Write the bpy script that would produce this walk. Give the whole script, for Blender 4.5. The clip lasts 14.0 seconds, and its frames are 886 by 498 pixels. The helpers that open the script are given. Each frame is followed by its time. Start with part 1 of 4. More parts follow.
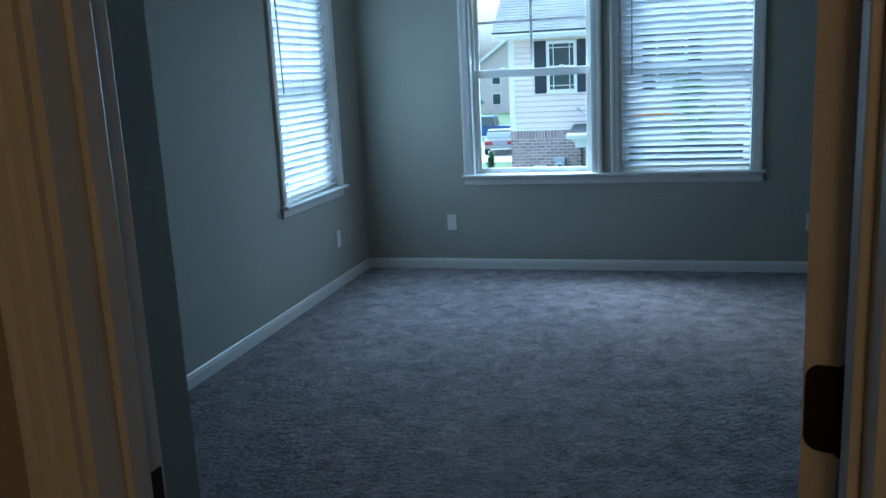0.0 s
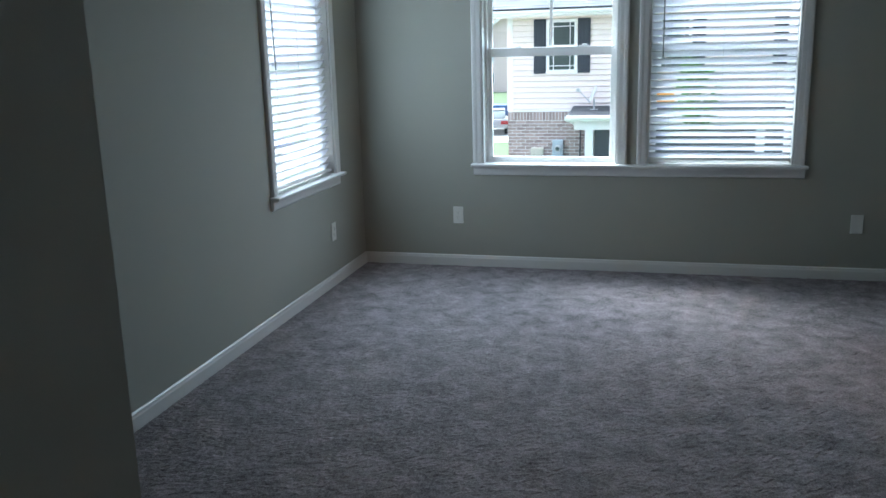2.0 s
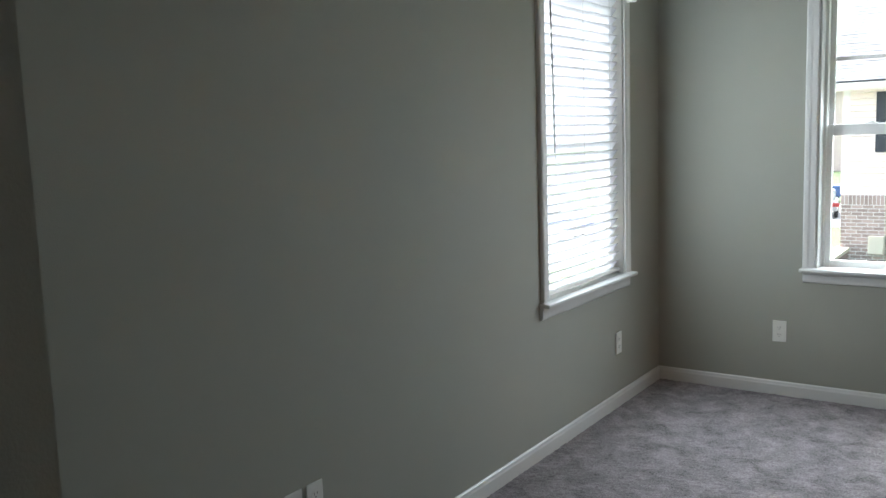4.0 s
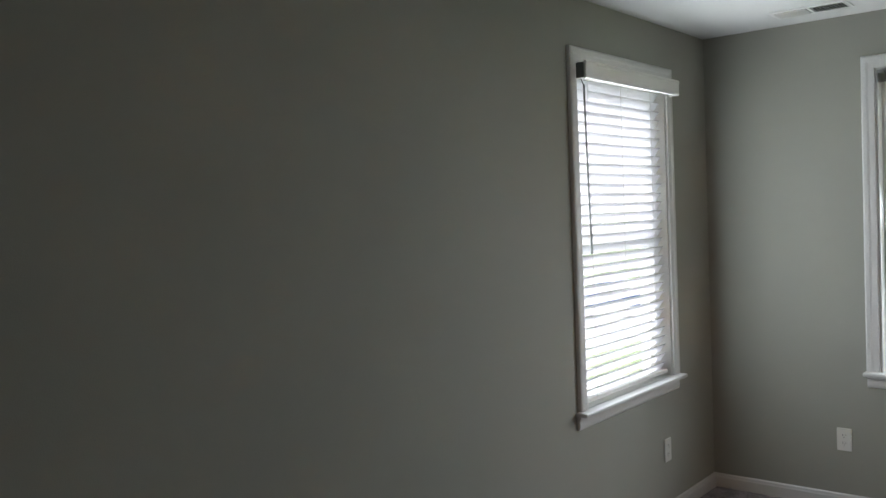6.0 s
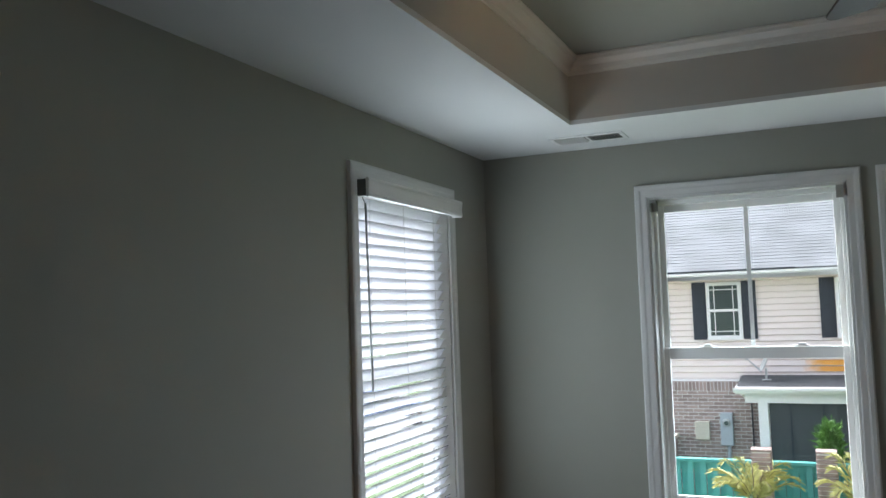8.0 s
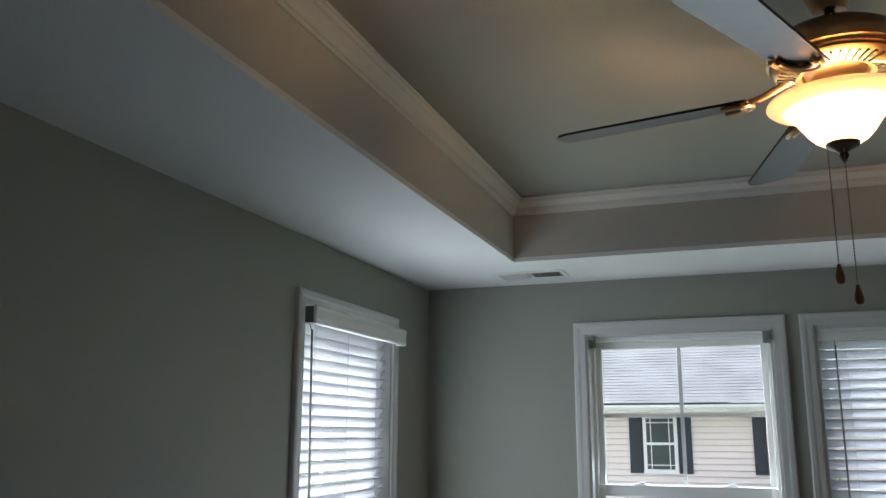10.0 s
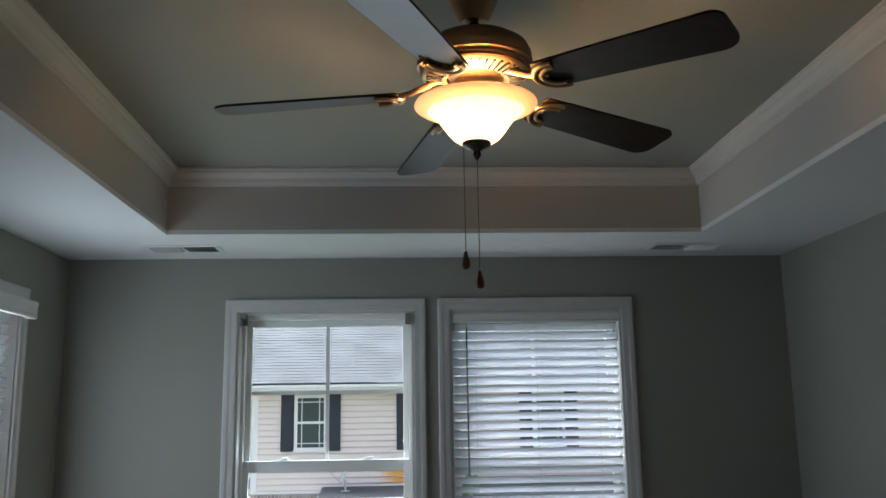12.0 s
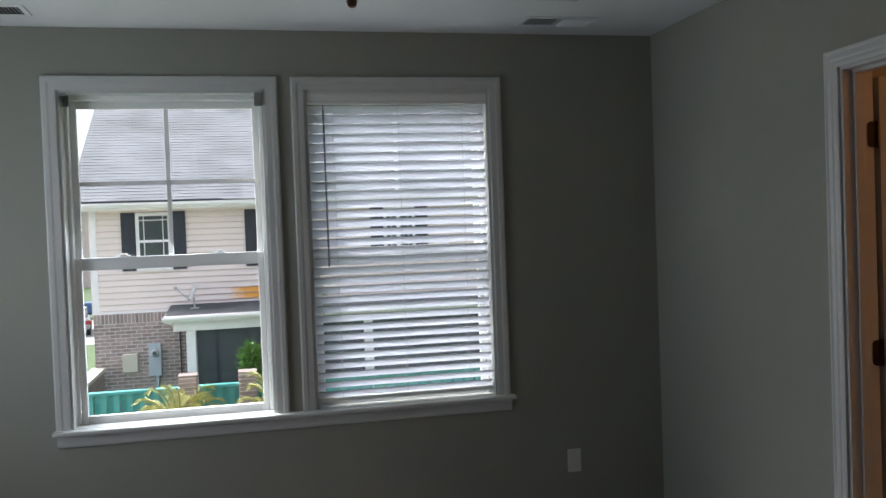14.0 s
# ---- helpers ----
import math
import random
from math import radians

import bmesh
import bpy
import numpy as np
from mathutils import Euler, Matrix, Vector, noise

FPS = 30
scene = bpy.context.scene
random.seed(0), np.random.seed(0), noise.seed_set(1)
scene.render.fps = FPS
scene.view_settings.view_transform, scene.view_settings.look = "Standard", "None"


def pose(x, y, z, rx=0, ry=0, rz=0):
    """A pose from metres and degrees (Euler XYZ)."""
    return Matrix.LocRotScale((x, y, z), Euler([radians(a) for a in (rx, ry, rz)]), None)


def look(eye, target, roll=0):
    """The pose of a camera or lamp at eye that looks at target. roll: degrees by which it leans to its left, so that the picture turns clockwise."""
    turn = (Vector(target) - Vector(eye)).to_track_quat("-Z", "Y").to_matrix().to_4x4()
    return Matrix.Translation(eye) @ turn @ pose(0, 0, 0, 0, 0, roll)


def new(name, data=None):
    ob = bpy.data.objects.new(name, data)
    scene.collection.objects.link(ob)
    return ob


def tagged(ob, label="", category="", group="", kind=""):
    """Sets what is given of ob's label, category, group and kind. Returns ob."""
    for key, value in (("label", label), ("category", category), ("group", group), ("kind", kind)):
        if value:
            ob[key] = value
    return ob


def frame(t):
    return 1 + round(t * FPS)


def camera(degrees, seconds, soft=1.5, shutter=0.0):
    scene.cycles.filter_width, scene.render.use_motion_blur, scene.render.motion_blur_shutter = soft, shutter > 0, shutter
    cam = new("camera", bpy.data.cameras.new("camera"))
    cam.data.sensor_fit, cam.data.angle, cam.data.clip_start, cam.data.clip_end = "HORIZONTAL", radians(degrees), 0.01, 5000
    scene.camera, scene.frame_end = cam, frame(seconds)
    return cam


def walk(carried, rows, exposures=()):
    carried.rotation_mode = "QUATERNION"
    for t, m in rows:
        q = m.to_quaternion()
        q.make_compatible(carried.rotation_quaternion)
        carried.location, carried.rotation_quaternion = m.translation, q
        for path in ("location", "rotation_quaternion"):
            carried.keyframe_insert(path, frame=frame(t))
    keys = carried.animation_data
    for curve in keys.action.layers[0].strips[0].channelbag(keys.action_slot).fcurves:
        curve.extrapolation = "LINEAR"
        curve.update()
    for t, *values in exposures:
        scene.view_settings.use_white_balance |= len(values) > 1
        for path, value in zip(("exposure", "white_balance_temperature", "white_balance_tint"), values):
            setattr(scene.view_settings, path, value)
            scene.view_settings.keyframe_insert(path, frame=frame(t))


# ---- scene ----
cam = camera(55.1, 14.0)
PATH = [
    (0, (2.248, -6.038, 1.446), (1.731, -4.149, 1.042), -2.8),
    (0.5, (2.216, -6.007, 1.439), (1.856, -4.085, 1.023), -1.0),
    (1, (2.158, -5.888, 1.445), (1.817, -3.968, 1.0), -0.9),
    (1.5, (2.064, -5.631, 1.434), (1.695, -3.72, 0.976), 0.1),
    (2, (1.994, -5.511, 1.448), (1.504, -3.626, 0.993), -1.5),
    (2.5, (1.899, -5.352, 1.472), (1.169, -3.531, 1.085), -3.4),
    (3, (1.869, -5.014, 1.448), (1.031, -3.215, 1.197), -1.5),
    (3.5, (1.83, -4.827, 1.443), (0.778, -3.146, 1.186), -1.7),
    (3.7, (1.776, -4.764, 1.442), (0.682, -3.11, 1.183), -1.8),
    (5.8, (1.83, -4.562, 1.625), (0.544, -3.044, 1.418), -3.2),
    (6, (1.844, -4.504, 1.566), (0.569, -2.965, 1.485), -2.3),
    (6.5, (1.82, -4.439, 1.6), (0.672, -2.801, 1.586), -2.2),
    (7, (1.703, -4.328, 1.609), (0.6, -2.66, 1.59), -2.1),
    (7.5, (1.587, -4.191, 1.654), (0.73, -2.385, 1.702), -2.9),
    (8, (1.6, -4.166, 1.664), (0.79, -2.343, 1.812), -1.9),
    (8.2, (1.619, -4.187, 1.677), (0.815, -2.365, 1.866), -1.2),
    (10.3, (1.63, -4.29, 1.694), (1.038, -2.431, 2.133), 0.1),
    (10.5, (1.637, -4.307, 1.689), (1.146, -2.418, 2.123), 0.1),
    (11, (1.666, -4.296, 1.683), (1.455, -2.352, 2.099), -0.5),
    (11.5, (1.666, -4.289, 1.679), (1.646, -2.328, 2.073), -0.8),
    (12, (1.662, -4.273, 1.678), (1.761, -2.311, 2.056), -0.9),
    (12.5, (1.676, -4.217, 1.661), (1.912, -2.258, 1.985), -1.0),
    (13, (1.714, -4.087, 1.62), (2.048, -2.126, 1.832), -0.9),
    (13.5, (1.723, -4.017, 1.573), (2.092, -2.052, 1.609), -1.6),
    (14, (1.637, -3.949, 1.528), (2.079, -1.999, 1.48), -2.1),
]
EXPOSURES = [(0.0, 1.97, 4380, -6), (0.5, 2.36, 4720, 2), (1.0, 2.48, 4900, 1), (1.5, 2.52, 5250, 2), (2.0, 2.4, 5450, 3), (2.5, 2.03, 5750, 5),
             (3.0, 2.2, 5850, 6), (3.5, 2.76, 6050, 6), (5.8, 2.58, 6500, 10), (6.0, 2.4, 6500, 10), (6.5, 1.9, 6250, 7), (7.5, 1.9, 6080, 7),
             (10.5, 1.82, 6000, 8), (11.5, 1.53, 5880, 7), (12.5, 1.63, 5950, 7), (14.0, 1.64, 6200, 10)]
walk(cam, [(t, look(eye, target, roll)) for t, eye, target, roll in PATH], EXPOSURES)

FX, FY, FAN_TOP = 1.850, -2.275, 2.750     # fan, modelled below this height
FAN_W, HALL_W, BATH_W = 4.8, 4.5, 4.6
SKY_OPEN, SKY_BLIND, SKY_SIDE = 3.7, 0.45, 3.1

# ---- light ----
world = bpy.data.worlds.new("overcast_sky")
scene.world = world
world.use_nodes = True
wn = world.node_tree
sky = wn.nodes.new("ShaderNodeTexSky")
sky.sky_type = "NISHITA"
sky.sun_disc = False
sky.sun_elevation, sky.sun_rotation = radians(49), radians(302)
sky.air_density, sky.dust_density, sky.ozone_density = 1.0, 6.0, 1.0
veil = wn.nodes.new("ShaderNodeHueSaturation")  # cloud greys the blue
veil.inputs["Saturation"].default_value = 0.45
wn.links.new(sky.outputs[0], veil.inputs["Color"])
wn.links.new(veil.outputs[0], wn.nodes["Background"].inputs[0])
wn.nodes["Background"].inputs[1].default_value = 0.15


def lamp(name, kind, energy, colour, m, size=0.1):
    data = bpy.data.lights.new(name, kind)
    data.energy, data.color = energy, colour
    if kind == "SUN":
        data.angle = size
    else:
        data.shadow_soft_size = size
    ob = new(name, data)
    ob.matrix_world = m
    return ob


lamp("sun", "SUN", 1.9, (1.0, 0.985, 0.97), look((-8, 5, 11), (0, 0, 0)), radians(50))


def window_light(name, m, w, h, energy):
    """Sky light that enters through a window's opening."""
    ob = lamp(name, "AREA", energy, (0.86, 0.94, 1.0), m)
    ob.data.shape, ob.data.size, ob.data.size_y = "RECTANGLE", w, h
    return ob


for nm, x, y, turn, energy, depth, tilt in (("open", 1.2855, 0, 0, SKY_OPEN, 0.175, 35), ("blind", 2.342, 0, 0, SKY_BLIND, -0.004, 0), ("side", 0, -0.9365, 90, SKY_SIDE, -0.004, 0)):
    window_light("sky_light_" + nm, pose(x, y, 0, 0, 0, turn) @ pose(0, depth, 1.43, -90 + tilt, 0, 0), 0.80, 1.30, energy).data.spread = radians(130 if tilt else 180)
lamp("fan_bulb", "POINT", FAN_W, (1.0, 0.58, 0.26), pose(FX, FY, 2.408), 0.03)
lamp("hall_bulb", "POINT", HALL_W, (1.0, 0.46, 0.14), pose(2.5, -7.3, 2.24), 0.15)
lamp("bath_bulb", "POINT", BATH_W, (1.0, 0.38, 0.10), pose(5.2, -2.2, 2.0), 0.12)


# ---- materials ----
def material(name, colour, rough=0.6, metal=0.0, vary=0.08, scale=6.0, grain=0.0, grain_scale=120.0, spec=0.5, stretch=(1, 1, 1), per_piece=0.0, trans=0.0):
    """A principled material with colour variation at two scales and a fine relief."""
    m = bpy.data.materials.new(name)
    m.use_nodes = True
    nt = m.node_tree
    b = nt.nodes["Principled BSDF"]
    b.inputs["Roughness"].default_value, b.inputs["Metallic"].default_value = rough, metal
    b.inputs["Specular IOR Level"].default_value = spec
    b.inputs["Transmission Weight"].default_value = trans
    tex = nt.nodes.new("ShaderNodeTexCoord")
    mp = nt.nodes.new("ShaderNodeMapping")
    mp.inputs["Scale"].default_value = stretch
    nt.links.new(tex.outputs["Object"], mp.inputs[0])
    big, fine = nt.nodes.new("ShaderNodeTexNoise"), nt.nodes.new("ShaderNodeTexNoise")
    big.inputs["Scale"].default_value, big.inputs["Detail"].default_value = scale, 4.0
    fine.inputs["Scale"].default_value, fine.inputs["Detail"].default_value = grain_scale, 2.0
    nt.links.new(mp.outputs[0], big.inputs["Vector"])
    nt.links.new(mp.outputs[0], fine.inputs["Vector"])
    add = nt.nodes.new("ShaderNodeMath")
    add.operation = "MULTIPLY_ADD"
    add.inputs[1].default_value = 0.5
    nt.links.new(fine.outputs[0], add.inputs[0])
    nt.links.new(big.outputs[0], add.inputs[2])
    last = add
    if per_piece:
        info, more = nt.nodes.new("ShaderNodeObjectInfo"), nt.nodes.new("ShaderNodeMath")
        more.operation = "MULTIPLY_ADD"
        more.inputs[1].default_value = per_piece
        nt.links.new(info.outputs["Random"], more.inputs[0])
        nt.links.new(add.outputs[0], more.inputs[2])
        last = more
    ramp = nt.nodes.new("ShaderNodeMapRange")
    ramp.inputs["From Min"].default_value, ramp.inputs["From Max"].default_value = 0.35, 1.15 + per_piece
    ramp.inputs["To Min"].default_value, ramp.inputs["To Max"].default_value = 1 - vary, 1 + vary
    nt.links.new(last.outputs[0], ramp.inputs["Value"])
    mul = nt.nodes.new("ShaderNodeVectorMath")
    mul.operation = "SCALE"
    mul.inputs[0].default_value = colour
    nt.links.new(ramp.outputs[0], mul.inputs["Scale"])
    nt.links.new(mul.outputs[0], b.inputs["Base Color"])
    if grain:
        bump = nt.nodes.new("ShaderNodeBump")
        bump.inputs["Strength"].default_value, bump.inputs["Distance"].default_value = min(1.0, grain), 0.002
        nt.links.new(fine.outputs[0], bump.inputs["Height"])
        nt.links.new(bump.outputs[0], b.inputs["Normal"])
    return m


def translucent(name, colour, share, rough=0.5):
    """A thin white plastic or glass that lets part of the light through."""
    m = material(name, colour, rough, vary=0.03)
    nt = m.node_tree
    t, mix = nt.nodes.new("ShaderNodeBsdfTranslucent"), nt.nodes.new("ShaderNodeMixShader")
    t.inputs[0].default_value = (*colour, 1)
    mix.inputs[0].default_value = share
    nt.links.new(nt.nodes["Principled BSDF"].outputs[0], mix.inputs[1])
    nt.links.new(t.outputs[0], mix.inputs[2])
    nt.links.new(mix.outputs[0], nt.nodes["Material Output"].inputs[0])
    return m


def pane_glass(name):
    m = bpy.data.materials.new(name)
    m.use_nodes = True
    nt = m.node_tree
    nt.nodes.remove(nt.nodes["Principled BSDF"])
    clear, gloss, mix, edge = (nt.nodes.new(k) for k in ("ShaderNodeBsdfTransparent", "ShaderNodeBsdfGlossy", "ShaderNodeMixShader", "ShaderNodeLayerWeight"))
    clear.inputs[0].default_value = (0.97, 0.98, 0.975, 1)
    gloss.inputs["Roughness"].default_value = 0.015
    edge.inputs["Blend"].default_value = 0.5
    power, share = nt.nodes.new("ShaderNodeMath"), nt.nodes.new("ShaderNodeMath")
    power.operation, share.operation = "POWER", "MULTIPLY_ADD"
    power.inputs[1].default_value = 5.0
    share.inputs[1].default_value, share.inputs[2].default_value = 0.9, 0.04
    nt.links.new(edge.outputs["Facing"], power.inputs[0])
    nt.links.new(power.outputs[0], share.inputs[0])
    nt.links.new(share.outputs[0], mix.inputs[0])
    nt.links.new(clear.outputs[0], mix.inputs[1])
    nt.links.new(gloss.outputs[0], mix.inputs[2])
    nt.links.new(mix.outputs[0], nt.nodes["Material Output"].inputs[0])
    return m


M_WALL = material("wall_paint", (0.282, 0.284, 0.25), 0.75, vary=0.03, scale=2.0, grain=0.25, grain_scale=260)
M_TRAYWALL = material("tray_paint", (0.47, 0.45, 0.42), 0.75, vary=0.03, scale=2.0, grain=0.25, grain_scale=260)
M_CEIL = material("ceiling_paint", (0.70, 0.71, 0.71), 0.85, vary=0.02, scale=2.0, grain=0.3, grain_scale=200)
M_TRIM = material("trim_paint", (0.55, 0.555, 0.545), 0.35, vary=0.03, scale=5.0, grain=0.05, grain_scale=80)
M_CROWN = material("crown_paint", (0.53, 0.52, 0.495), 0.5, vary=0.03, scale=5.0)
M_VINYL = material("window_vinyl", (0.80, 0.81, 0.80), 0.4, vary=0.02)
M_SLAT = translucent("blind_slat", (0.88, 0.895, 0.935), 0.40)
M_GLASS = pane_glass("window_glass")
M_BRONZE = material("oil_rubbed_bronze", (0.045, 0.03, 0.022), 0.42, 0.8, vary=0.2, scale=30)
# fan bronze made lighter: the bowl lamp's glow is put into the colour
M_LITBRONZE = material("lamplit_bronze", (0.55, 0.37, 0.20), 0.32, 1.0, vary=0.1, scale=20)
M_FANMETAL = material("brushed_bronze", (0.34, 0.225, 0.13), 0.35, 1.0, vary=0.12, scale=20, stretch=(1, 1, 8))
M_BLADE = material("dark_walnut", (0.036, 0.020, 0.013), 0.31, vary=0.35, scale=5, grain=0.05, spec=0.24, grain_scale=60, stretch=(1, 9, 9))
M_SHADE = translucent("alabaster_glass", (0.95, 0.83, 0.62), 0.33, 0.3)
_b = M_SHADE.node_tree.nodes["Principled BSDF"]
_b.inputs["Emission Color"].default_value, _b.inputs["Emission Strength"].default_value = (1.0, 0.80, 0.55, 1), 0.45
M_RIM = translucent("frosted_rim_glass", (0.95, 0.74, 0.52), 0.6, 0.35)
_b = M_RIM.node_tree.nodes["Principled BSDF"]
_b.inputs["Emission Color"].default_value, _b.inputs["Emission Strength"].default_value = (1.0, 0.62, 0.34, 1), 0.2
M_BULB = bpy.data.materials.new("lit_bulb")
M_BULB.use_nodes = True
M_BULB.node_tree.nodes["Principled BSDF"].inputs["Emission Color"].default_value = (1.0, 0.62, 0.28, 1)
M_BULB.node_tree.nodes["Principled BSDF"].inputs["Emission Strength"].default_value = 8
M_PLATE = material("outlet_plastic", (0.62, 0.62, 0.59), 0.35, vary=0.02)
M_SLOT = material("dark_slot", (0.02, 0.02, 0.02), 0.7)
M_VENT = material("vent_enamel", (0.76, 0.77, 0.77), 0.4, vary=0.03)
M_DUCT = material("duct_metal", (0.10, 0.10, 0.10), 0.5, 0.6)
M_WOODPULL = material("turned_wood", (0.16, 0.06, 0.025), 0.35, vary=0.25, scale=40)
M_CHAIN = material("bead_chain", (0.20, 0.15, 0.10), 0.35, 1.0)
M_WAND = material("wand_plastic", (0.13, 0.14, 0.135), 0.25, vary=0.03)
M_SIDING = material("vinyl_siding", (0.82, 0.70, 0.67), 0.6, vary=0.05, scale=1.5, per_piece=0.15)
M_HOUSETRIM = material("white_fascia", (0.86, 0.82, 0.83), 0.5, vary=0.04)
M_BRICK = material("red_brick", (0.35, 0.262, 0.25), 0.9, vary=0.45, scale=9, grain=0.6, grain_scale=150, per_piece=0.9)
M_MULCH = material("bark_mulch", (0.16, 0.10, 0.07), 0.95, vary=0.5, scale=8, grain=1.0, grain_scale=30)
M_MORTAR = material("mortar", (0.70, 0.67, 0.65), 0.95, vary=0.12, scale=12, grain=0.5)
M_SHINGLE = material("asphalt_shingle", (0.185, 0.19, 0.205), 0.9, vary=0.45, scale=1.3, grain=0.6, grain_scale=90)
M_SHUTTER = material("navy_shutter", (0.022, 0.026, 0.04), 0.5, vary=0.1)
M_HOUSEGLASS = material("reflecting_glass", (0.06, 0.08, 0.08), 0.06, vary=0.2)
M_SCREEN = material("insect_screen", (0.06, 0.065, 0.072), 0.7, vary=0.15)
M_METER = material("painted_meter_box", (0.42, 0.46, 0.52), 0.5, vary=0.08)
M_BEIGEBOX = material("beige_utility_box", (0.58, 0.53, 0.45), 0.6, vary=0.06)
M_FENCE = material("teal_fence_paint", (0.11, 0.40, 0.385), 0.6, vary=0.2, scale=4, per_piece=0.4)
M_GRASS = material("lawn", (0.065, 0.10, 0.034), 0.95, vary=0.4, scale=0.7, grain=1.0, grain_scale=40)
M_CONCRETE = material("driveway_concrete", (0.34, 0.33, 0.315), 0.9, vary=0.12, scale=1.2, grain=0.4)
M_LEAF = material("yellow_green_leaf", (0.44, 0.42, 0.15), 0.6, vary=0.35, scale=9)
M_LEAFDARK = material("shrub_leaf", (0.05, 0.10, 0.03), 0.6, vary=0.4, scale=6)
M_BARK = material("bark", (0.12, 0.09, 0.06), 0.9, vary=0.3, scale=10)
M_REDCAR = material("red_lamp_plastic", (0.28, 0.03, 0.035), 0.25, vary=0.05)
M_BLUECAR = material("blue_truck_paint", (0.03, 0.075, 0.19), 0.5, vary=0.05)
M_SILVERCAR = material("silver_bumper", (0.30, 0.30, 0.31), 0.35, 0.4, vary=0.05)
M_TYRE = material("tyre_rubber", (0.02, 0.02, 0.02), 0.8)
M_DISH = material("dish_grey", (0.42, 0.43, 0.44), 0.45, vary=0.08)


def carpet_material():
    """Twisted pile: tuft grain, brushed patches a hand wide and broad tread marks."""
    m = material("cut_pile_carpet", (0.220, 0.202, 0.211), 1.0, vary=0.62, scale=9.0, grain=1.0, grain_scale=170, spec=0.05)
    nt = m.node_tree
    big = [n for n in nt.nodes if n.bl_idname == "ShaderNodeTexNoise" and n.inputs["Scale"].default_value == 9.0][0]
    big.inputs["Detail"].default_value, big.inputs["Roughness"].default_value = 6.0, 0.62
    big.inputs["Distortion"].default_value = 0.6
    mixer = [n for n in nt.nodes if n.bl_idname == "ShaderNodeMath"][0]
    mixer.inputs[1].default_value = 0.9
    span = [n for n in nt.nodes if n.bl_idname == "ShaderNodeMapRange"][0]
    span.inputs["From Min"].default_value, span.inputs["From Max"].default_value = 0.62, 1.28
    return m




def orange_patch_siding():
    """Siding with an orange patch that fades out in uneven tongues."""
    m = material("siding_with_orange_patch", (0.82, 0.70, 0.67), 0.7, vary=0.05, scale=1.5)
    nt = m.node_tree
    b = nt.nodes["Principled BSDF"]
    clean = b.inputs["Base Color"].links[0].from_socket
    tex, cut = nt.nodes.new("ShaderNodeTexCoord"), nt.nodes.new("ShaderNodeSeparateXYZ")
    tongue, span, mix = nt.nodes.new("ShaderNodeTexNoise"), nt.nodes.new("ShaderNodeMapRange"), nt.nodes.new("ShaderNodeMixRGB")
    tongue.inputs["Scale"].default_value = 9.0
    add = nt.nodes.new("ShaderNodeMath")
    add.operation = "MULTIPLY_ADD"
    add.inputs[1].default_value = 0.5
    span.inputs["From Min"].default_value, span.inputs["From Max"].default_value = 1.46, 1.80
    mix.inputs[2].default_value = (0.80, 0.36, 0.06, 1)
    nt.links.new(tex.outputs["Object"], cut.inputs[0])
    nt.links.new(tex.outputs["Object"], tongue.inputs["Vector"])
    nt.links.new(tongue.outputs[0], add.inputs[0])
    nt.links.new(cut.outputs["X"], add.inputs[2])
    nt.links.new(add.outputs[0], span.inputs["Value"])
    nt.links.new(span.outputs[0], mix.inputs[0])
    nt.links.new(clean, mix.inputs[1])
    nt.links.new(mix.outputs[0], b.inputs["Base Color"])
    return m


M_ORANGEPATCH = orange_patch_siding()
M_CARPET = carpet_material()
M_TRAYCEIL = M_WALL
M_PORCHROOF = material("porch_shingle", (0.10, 0.10, 0.11), 0.9, vary=0.25, scale=3, grain=0.5)
M_LEAFBRIGHT = material("fresh_green_leaf", (0.09, 0.20, 0.03), 0.6, vary=0.35, scale=9)
M_BRICKFAR = material("far_brick", (0.66, 0.54, 0.51), 0.9, vary=0.2, scale=2.0, grain=0.3)


# ---- mesh helpers ----
def add_box(bm, x0, x1, y0, y1, z0, z1, bevel=0.0, m=None):
    made = bmesh.ops.create_cube(bm, size=1.0)["verts"]
    bmesh.ops.scale(bm, vec=(x1 - x0, y1 - y0, z1 - z0), verts=made)
    bmesh.ops.translate(bm, vec=((x0 + x1) / 2, (y0 + y1) / 2, (z0 + z1) / 2), verts=made)
    if bevel:
        edges = list({e for v in made for e in v.link_edges})
        out = bmesh.ops.bevel(bm, geom=edges, offset=bevel, segments=2, profile=0.5, affect="EDGES")
        made = list({v for f in out["faces"] for v in f.verts} | {v for v in made if v.is_valid})
    if m is not None:
        bmesh.ops.transform(bm, matrix=m, verts=made)
    return bm


def cube(x0, x1, y0, y1, z0, z1, bevel=0.0, m=None):
    return add_box(bmesh.new(), x0, x1, y0, y1, z0, z1, bevel, m)


def lathe(profile, steps=40, m=None, bm=None):
    """A turned shape about z from rows of radius, height."""
    bm = bm or bmesh.new()
    rings = []
    for r, z in profile:
        rings.append([bm.verts.new((r * math.cos(a), r * math.sin(a), z)) for a in (2 * math.pi * k / steps for k in range(steps))] if r > 1e-5 else [bm.verts.new((0, 0, z))])
    for a, b in zip(rings, rings[1:]):
        for k in range(steps):
            j = (k + 1) % steps
            if len(a) == 1 and len(b) == 1:
                continue
            if len(a) == 1:
                bm.faces.new((a[0], b[j], b[k]))
            elif len(b) == 1:
                bm.faces.new((a[k], a[j], b[0]))
            else:
                bm.faces.new((a[k], a[j], b[j], b[k]))
    if m is not None:
        bmesh.ops.transform(bm, matrix=m, verts=[v for ring in rings for v in ring])
    bmesh.ops.recalc_face_normals(bm, faces=bm.faces)
    return bm


